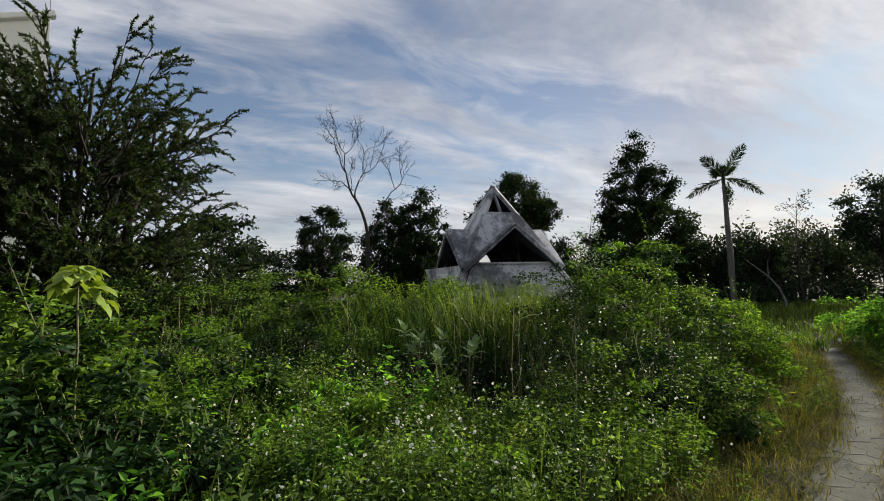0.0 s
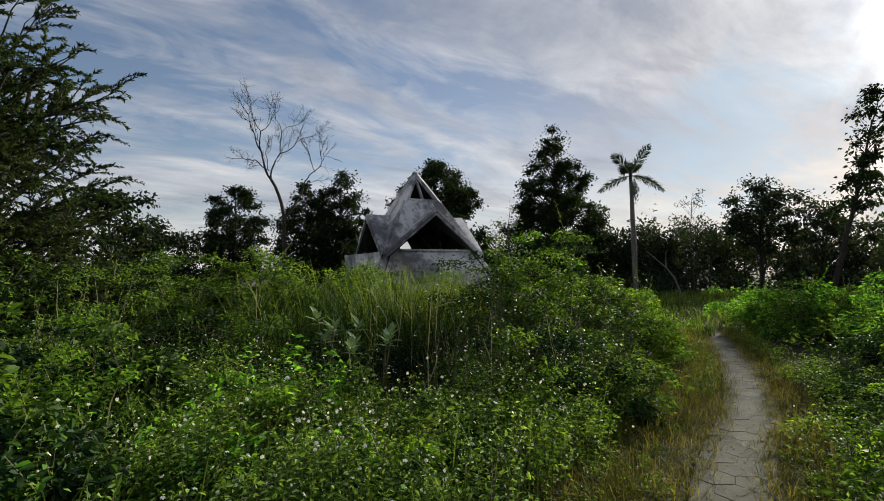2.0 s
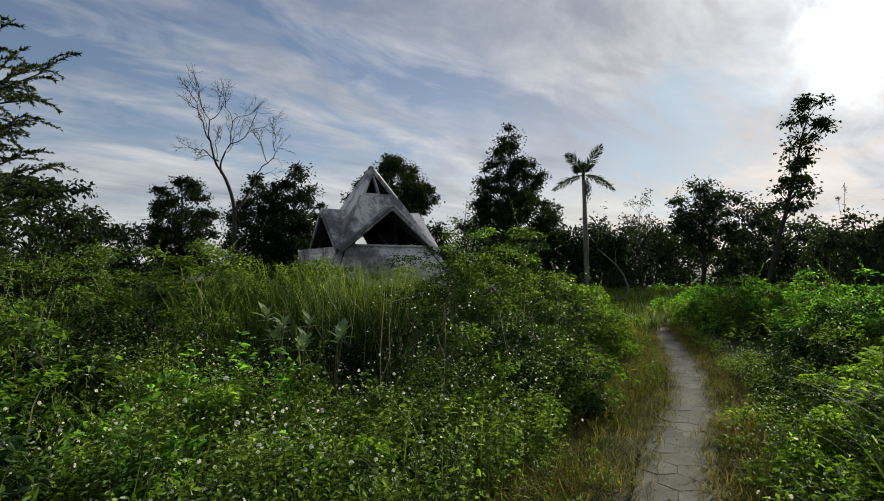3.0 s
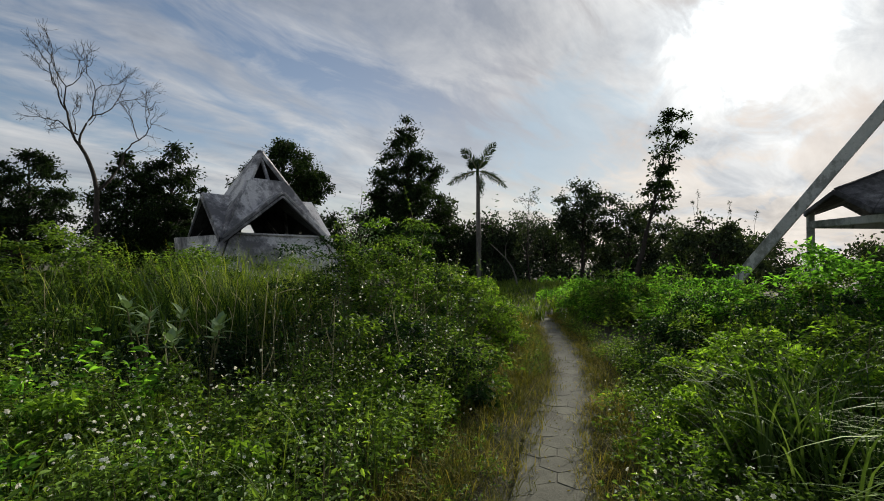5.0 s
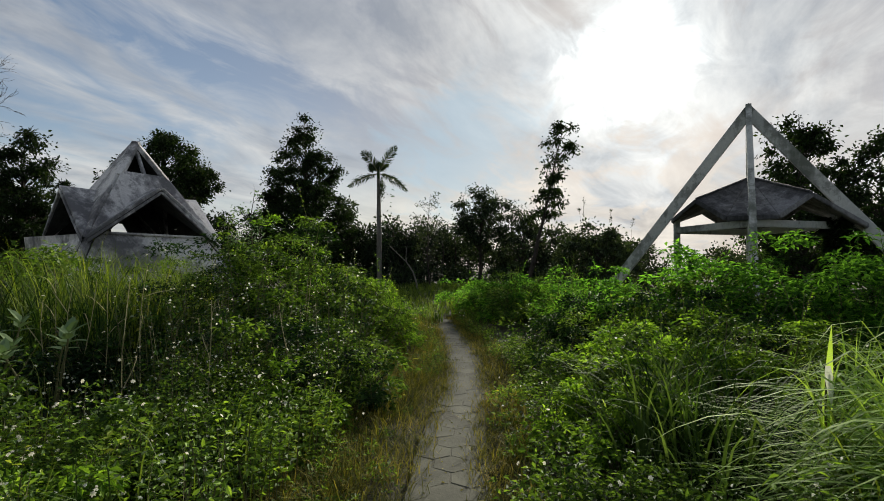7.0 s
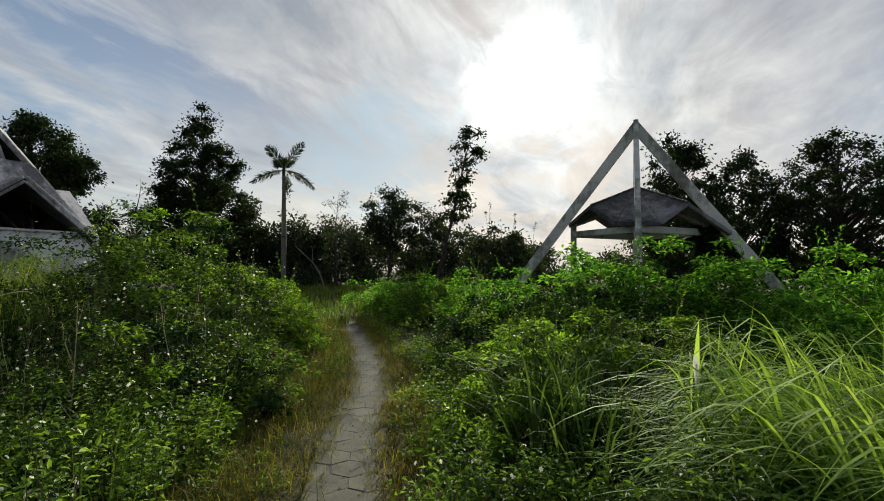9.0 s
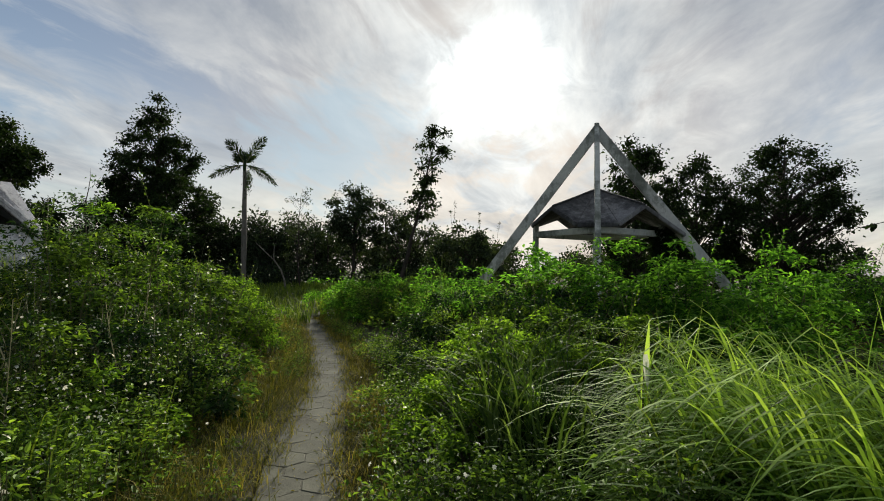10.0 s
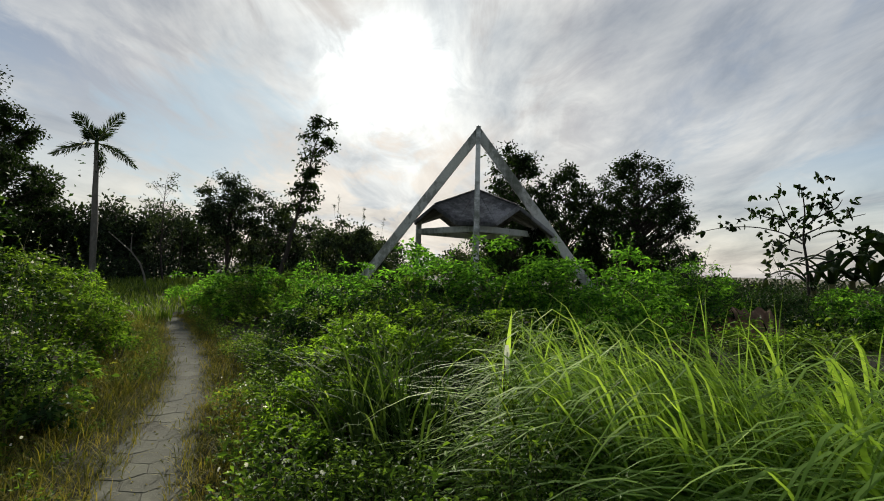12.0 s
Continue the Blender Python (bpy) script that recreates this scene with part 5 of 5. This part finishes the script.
def soil_bank():
    """A low bank of bare reddish soil at the edge of the field."""
    gen = np.random.default_rng(72)
    az = np.linspace(86, 99, 40)
    mid = np.stack([12.6 * np.sin(np.radians(az)), 12.6 * np.cos(np.radians(az))], 1)
    out = unit(mid)
    rows = []
    for off, high in ((-1.1, -0.05), (-0.6, 0.32), (-0.1, 0.55), (0.4, 0.5), (1.2, -0.05)):
        p = mid + out * (off + gen.normal(0, 0.06, (40, 1)))
        rows.append(np.c_[p, ground_z(p[:, 0], p[:, 1]) + high * (1 + gen.normal(0, 0.12, 40)) * np.interp(np.arange(40), [0, 6, 33, 39], [0.05, 1, 1, 0.05])])
    v = np.stack(rows, 1).reshape(-1, 3)
    f = np.array([[5 * i + j, 5 * i + j + 1, 5 * i + j + 6, 5 * i + j + 5] for i in range(39) for j in range(4)])
    tagged(piece("soil_bank", [(v, f)], M_RED_SOIL, smooth=True), "low bank of bare reddish soil beside the field", "soil", kind="structure")


soil_bank()


def grass_clump(az, dist, height, count, mat, label, seed, width=0.018, arch=0.75):
    """A tussock: blades that rise from one root and hang over."""
    gen = np.random.default_rng(seed)
    p = np.array(placed(az, dist, 0.02))
    ob = thing("grass_clump", label, "grass clump", p)
    for tuft in range(4):
        n = count // 4
        a = gen.uniform(0, 1.57, n) + tuft * 1.57
        out = np.stack([np.cos(a), np.sin(a), 0 * a], 1)
        at = out * gen.uniform(0, 0.22, (n, 1))
        way = unit(out * gen.uniform(0.05, 0.5, (n, 1)) + [0, 0, 1])
        bend = out * arch * gen.uniform(0.4, 1.3, (n, 1)) + np.array([0, 0, -0.85]) * gen.uniform(0.4, 1.3, (n, 1))
        piece("tuft", [blade_chunk(at, way, bend, height * gen.uniform(0.6, 1.25, n), width * gen.uniform(0.7, 1.2, n), steps=8)], mat, ob)


# the first two clumps carry the cavity's shade in their blade colour
grass_clump(60.3, 4.35, 1.1, 80, M_GRASS_DARK_SHADED, "clump of long drooping grass coloured dark for shade", 90, arch=0.5)
grass_clump(64.0, 4.25, 1.05, 80, M_GRASS_DARK_SHADED, "clump of long drooping grass coloured dark for shade", 91, arch=0.5)
grass_clump(68.5, 4.2, 1.0, 40, M_GRASS_MID, "light green clump of long drooping grass", 92, arch=0.8)
grass_clump(59.5, 4.0, 0.95, 16, M_GRASS_MID, "few pale green blades before dark grass", 96, arch=0.5)
grass_clump(64.5, 3.85, 0.95, 16, M_GRASS_MID, "few pale green blades before dark grass", 97, arch=0.6)
grass_clump(56.5, 4.2, 1.1, 36, M_GRASS_MID, "grey-green clump of long arching grass", 98, width=0.02, arch=0.9)
grass_clump(62.0, 3.8, 1.0, 20, M_GRASS_MID, "grey-green clump of long arching grass", 99, width=0.02, arch=1.0)
grass_clump(73.5, 3.7, 1.05, 36, M_GRASS_TALL, "pale green clump of long drooping grass", 93, width=0.018, arch=1.2)
grass_clump(54.5, 5.0, 0.9, 32, M_GRASS, "light green clump of arching grass", 94)
grass_clump(58.5, 5.0, 1.15, 60, M_GRASS_MID, "light green clump of arching grass", 95)


def broad_reed(at, seed):
    """An upright reed with broad bright blades; one blade is bleached white."""
    gen = np.random.default_rng(seed)
    plant = thing("broad_reed", "upright reed with broad bright blades and one bleached white blade", "reed", at)
    piece("stem", [tube(crooked((0, 0, -0.05), (0.02, 0, 0.9), 6, (0, 0, 0), 0.006, gen), np.linspace(0.011, 0.006, 6), 5)], M_STEM, plant, smooth=True)
    for k, (z, length, width, arch) in enumerate(((0.5, 0.68, 0.055, 0.05), (0.45, 0.5, 0.035, 0.2), (0.62, 0.45, 0.03, 0.15), (0.4, 0.8, 0.03, 1.3), (0.45, 0.75, 0.03, 1.2), (0.3, 0.7, 0.03, 1.0))):
        a = k * 2.2
        out = np.array([[math.cos(a), math.sin(a), 0]])
        piece("blade", [blade_chunk(np.array([[0.0, 0, z]]), out * 0.2 + [[0, 0, 1.0]], out * arch + [[0, 0, -arch * 0.7]], length, width, steps=8)], M_GRASS, plant)
    piece("blade", [blade_chunk(np.array([[-0.02, -0.02, 0.93]]), np.array([[-0.1, -0.1, -1.0]]), np.array([[0.12, 0.05, -0.2]]), 0.24, 0.045, steps=7)], M_BLEACHED, plant, "bleached white blade")


broad_reed((3.98, 1.40, 0.0), 1)


def reed_stem(at, height, seed):
    gen = np.random.default_rng(seed)
    plant = thing("plumed_reed", "thin tall reed with a loose pale plume", "reed", at, group="plumed reeds")
    line = crooked((0, 0, -0.1), (gen.normal(0, 0.45), gen.normal(0, 0.45), height * gen.uniform(0.82, 1.0)), 8, (0.1, 0, 0), 0.03, gen)
    piece("stem", [tube(line, np.linspace(0.012, 0.005, 8), 4)], M_STEM, plant)
    u = gen.uniform(0.8, 1.0, 34)
    p = np.stack([np.interp(u * height, line[:, 2], line[:, k]) for k in range(3)], 1)
    piece("plume", [leaves(p, unit(gen.normal(0, 0.8, (34, 3)) + [0, 0, 0.8]), sphere_ways(34, gen), gen.uniform(0.06, 0.16, 34), 0.02, simple=True)], M_FAR_HAZE, plant)


for k, (az, el) in enumerate(((52.0, 6.6), (53.4, 7.4), (54.9, 7.0), (56.3, 6.0), (57.5, 5.6))):
    reed_stem(placed(az, 23.5), tree_top(el, 23.5), 400 + k)


def marigold(at, seed):
    gen = np.random.default_rng(seed)
    plant = thing("orange_flower", "small orange flower head on a leafy stem", "flower", at)
    piece("stem", [tube(np.array([(0, 0, -0.05), (0, 0, 1.35)]), np.array([0.012, 0.008]), 4)], M_STEM, plant)
    a = np.arange(24) * 2.4
    out = np.stack([np.cos(a), np.sin(a), 0.3 + 0 * a], 1)
    piece("flower_head", [leaves(np.tile([[0, 0, 1.35]], (24, 1)), out, np.tile([[0, 0, 1.0]], (24, 1)), gen.uniform(0.07, 0.13, 24), 0.06)], M_ORANGE, plant)


marigold(placed(105.2, 11.0), 1)
marigold(placed(105.6, 11.1), 2)


end, _ = scatter(2600, 24, 50, 13.5, 33, gen, -1, 0.0)
end = np.vstack([end, scatter(2600, 24, 50, 13.5, 33, gen, 1, 0.5)[0]])
grass_mass("meadow_grass", "yellow-green rough grass where the path bends away", end, 0.5, 0.03, M_GRASS_TALL, 5, 63, 0.3, steps=3)
# grass under the trees uses the blade colour with shade in it
back, _ = scatter(1900, -60, 24, 13, 36, gen, -1, 1.0)
grass_mass("meadow_grass", "rough green grass under the trees", back, 0.8, 0.035, M_GRASS_DARK_SHADED, 5, 64, 0.3, steps=3)


def milkweed(at, height, seed):
    """A pale plant: a few stems, each ending in a rosette of broad rounded felted leaves that stand up."""
    gen = np.random.default_rng(seed)
    plant = thing("milkweed_plant", "milkweed plant with upright rosettes of pale broad leaves", "plant", at, gen.uniform(0, 6))
    for s in range(3):
        end = np.array([gen.normal(0, 0.2), gen.normal(0, 0.2), height * (1.0, 0.82, 0.9)[s]])
        line = crooked((0, 0, -0.05), end, 7, (0, 0, 0.02), 0.015, gen)
        stem = piece("stem", [tube(line, np.linspace(0.014, 0.008, 7), 5)], M_STEM, plant, smooth=True)
        for k in range(8):
            u = 1 - 0.03 * (k // 2)
            foot = np.array([np.interp(u * end[2], line[:, 2], line[:, c]) for c in (0, 1)] + [u * end[2]])
            a = (k % 2) * math.pi + (k // 2) * 1.4 + gen.normal(0, 0.25)
            out = np.array([math.cos(a), math.sin(a), 0])
            way = unit(out + [0, 0, 1.5 - 0.4 * (k // 2)])
            size = 0.17 * gen.uniform(0.75, 1.15)
            piece("leaf", [leaves(foot[None], way[None], (np.array([0, 0, 1.0]) - out)[None], size, size * 0.5, fold=0.12, droop=0.22)], M_PALE, stem)


milkweed(placed(-3.0, 6.3), 1.12, 1)
milkweed(placed(-1.6, 6.5), 0.95, 4)
milkweed(placed(2.6, 6.0), 0.92, 2)


def lime_sapling(at, height, seed):
    """A young plant whose head of large heart-shaped leaves hangs in tiers."""
    gen = np.random.default_rng(seed)
    plant = thing("young_tree", "young plant with large yellow-green heart-shaped leaves", "sapling", at)
    line = crooked((0, 0, -0.05), (0.05, 0, height), 8, (0.03, 0, 0), 0.012, gen)
    piece("stem", [tube(line, np.linspace(0.016, 0.006, 8), 5)], M_STEM, plant, smooth=True)
    for k in range(36):
        u = gen.uniform() ** 0.7
        z = height * (0.85 + 0.16 * u)
        a = k * 2.4 + gen.normal(0, 0.2)
        out = np.array([math.cos(a), math.sin(a), 0])
        foot = np.array([np.interp(z, line[:, 2], line[:, 0]), 0, z]) + out * (0.04 + 0.13 * (1 - u) * gen.uniform(0.5, 1.2))
        size = gen.uniform(0.11, 0.18)
        piece("leaf", [leaves(foot[None], unit(out + [0, 0, gen.uniform(-0.9, 0.15)])[None], np.array([[0, 0, 1.0]]) + out * 0.6, size, size * 0.85, fold=0.12, droop=0.35)], M_HEART, plant)


lime_sapling(placed(-37.0, 4.4), 1.84, 1)
for az, dist, high, seed in ((-48.0, 4.3, 1.9, 811), (-43.5, 4.5, 1.85, 812), (-40.0, 4.6, 1.7, 813), (-35.0, 4.7, 1.6, 814)):
    shrub("broad", az, dist, high, 0.55, "tall leafy shrub with broad mid-green leaves", seed, "shrubs left of the path")
shrub("broad_dark", -37.5, 3.95, 1.42, 0.5, "dense shrub with broad dark green leaves", 801, "shrubs left of the path")
shrub("broad", -33.5, 4.1, 1.25, 0.45, "leafy shrub with broad mid-green leaves", 802, "shrubs left of the path")


def dry_stalk(at, height, seed):
    gen = np.random.default_rng(seed)
    plant = thing("dry_stalk", "pale dry upright stalk of last year's grass", "stalk", at, gen.uniform(0, 6), group="dry stalks")
    line = crooked((0, 0, -0.03), (gen.normal(0, 0.08), gen.normal(0, 0.08), height), 6, (0.02, 0, 0), 0.01, gen)
    piece("stem", [tube(line, np.linspace(0.0055, 0.0025, 6), 4)], M_STRAW, plant)
    for k in range(3):
        foot = line[2 + k]
        way = unit(gen.normal(0, 0.5, 3) + [0, 0, 0.9])
        piece("blade", [blade_chunk(foot[None], way[None], gen.normal(0, 0.6, (1, 3)) + [0, 0, -0.8], 0.35, 0.010, steps=5)], M_STRAW, plant)


stalk_gen = np.random.default_rng(77)
for k in range(13):
    az, dist = stalk_gen.uniform(6, 27), stalk_gen.uniform(5.2, 8.2)
    dry_stalk(placed(az, dist), stalk_gen.uniform(0.9, 1.6), 300 + k)
for k in range(8):
    dry_stalk(placed(stalk_gen.uniform(-12, 6), stalk_gen.uniform(6.5, 9)), stalk_gen.uniform(0.9, 1.5), 340 + k)


def post_vine(at, height, radius, seed, label):
    """A leafy vine that has grown over a post."""
    gen = np.random.default_rng(seed)
    ob = thing("climbing_vine", label, "vine", at)
    count = 4200
    z = height * gen.uniform(0, 1, count) ** 0.9
    a, r = gen.uniform(0, 6.28, count), radius * gen.uniform(0.45, 1.0, count) * (0.85 + 0.25 * np.sin(5 * z))
    p = np.stack([np.cos(a) * r, np.sin(a) * r, z], 1)
    way = unit(np.stack([np.cos(a), np.sin(a), np.full(count, -0.5)], 1) + gen.normal(0, 0.4, (count, 3)))
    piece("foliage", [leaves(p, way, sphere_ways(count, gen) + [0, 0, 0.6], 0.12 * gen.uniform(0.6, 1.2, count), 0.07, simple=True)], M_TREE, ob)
    piece("branchwork", [tube(crooked((radius * 0.5, 0, 0), (0.05, 0, height * 0.95), 8, (0, 0, 0), 0.03, gen), np.linspace(0.02, 0.008, 8), 4)], M_BARK, ob)


right_post = np.array((14.30, 5.62, 0.0)) + 1.72 * np.array((math.cos(radians(-68.6)), math.sin(radians(-68.6)), 0))
post_vine(right_post, 2.75, 0.32, 1, "dark leafy vine climbing the pavilion's post")

# ---- dry leaves on the path ----
litter_gen = np.random.default_rng(78)
litter, _ = beside_path(420, 1, -0.34, 0.34, 0.5, 14, litter_gen)
litter_way = unit(litter_gen.normal(0, 1, (len(litter), 3)) * [1, 1, 0.1])
litter_size = litter_gen.uniform(0.012, 0.035, len(litter))
tagged(piece("leaf_litter", [leaves(litter + [0, 0, 0.014], litter_way, litter_gen.normal(0, 0.2, litter.shape) + [0, 0, 1], litter_size, litter_size * 0.5, simple=True)], M_DRY), "small dry leaves and straw scattered over the path", "leaf litter", kind="stuff")

# ---- paving of the path ----


def paver_mesh(seed, halved=False):
    """A worn six-sided paver with rounded upper edges, whole or cut down its middle."""
    gen = np.random.default_rng(seed)
    a = np.radians(np.arange(6) * 60 + 30) + gen.normal(0, 0.03, 6)
    ring = np.stack([np.cos(a) * 0.163, np.sin(a) * 0.163], 1) * gen.uniform(0.972, 0.995, (6, 1))
    if halved:
        ring = ring[1:5]
    k = len(ring)
    middle = ring.mean(0)
    v = [(*p, -0.03) for p in ring] + [(*p, 0.0065) for p in ring] + [(*(middle + (p - middle) * 0.975), 0.0095 + gen.normal(0, 0.0004)) for p in ring] + [(*middle, 0.0097)]
    f = []
    for i in range(k):
        j = (i + 1) % k
        f += [(i, j, k + j), (i, k + j, k + i), (k + i, k + j, 2 * k + j), (k + i, 2 * k + j, 2 * k + i), (2 * k + i, 2 * k + j, 3 * k)]
    me = mesh_from("paver", [(np.array(v), np.array(f))])
    me.polygons.foreach_set("use_smooth", np.zeros(len(me.polygons), bool))
    me.materials.append(M_PAVER)
    return me


def make_path():
    gen = np.random.default_rng(95)
    bed_half = 0.30
    run = unit(np.gradient(WAY, axis=0))
    side = np.stack([run[:, 1], -run[:, 0]], 1)
    z = ground_z(WAY[:, 0], WAY[:, 1])
    v = np.stack([np.c_[WAY + side * o, z + h] for o, h in ((-bed_half, -0.03), (-bed_half * 0.85, 0.0072), (bed_half * 0.85, 0.0072), (bed_half, -0.03))], 1)
    f = np.array([[4 * i + j, 4 * i + j + 1, 4 * i + j + 5, 4 * i + j + 4] for i in range(len(WAY) - 1) for j in range(3)])
    bed = piece("path", [(v.reshape(-1, 3), f)], M_DUST)
    tagged(bed, "narrow footpath of worn grey six-sided concrete pavers", "path", kind="structure")
    whole = [paver_mesh(200 + k) for k in range(7)]
    halves = [paver_mesh(220 + k, True) for k in range(3)]
    pitch = 0.2445
    total = (len(WAY) - 1) * 0.1
    for row in range(int(total / pitch)):
        s = (row + 0.5) * pitch / 0.1
        i = min(int(s), len(WAY) - 1)
        aim = math.atan2(run[i, 1], run[i, 0]) - math.pi / 2
        for off, half in (((-0.1415, 0), (0.1415, 0)) if row % 2 else ((-0.283, 1), (0.0, 0), (0.283, -1))):
            p = WAY[i] + side[i] * (off + gen.normal(0, 0.004)) + run[i] * ((s - i) * 0.1)
            ob = new("paver", halves[int(gen.integers(3))] if half else whole[int(gen.integers(7))])
            ob.parent = bed
            ob.location = (p[0], p[1], float(z[i]) + gen.normal(0, 0.0015))
            spin = (math.pi if half == 1 else 0.0) if half else math.pi / 3 * int(gen.integers(6))
            ob.rotation_euler = (gen.normal(0, 0.008), gen.normal(0, 0.008), aim + gen.normal(0, 0.02) + spin)


make_path()
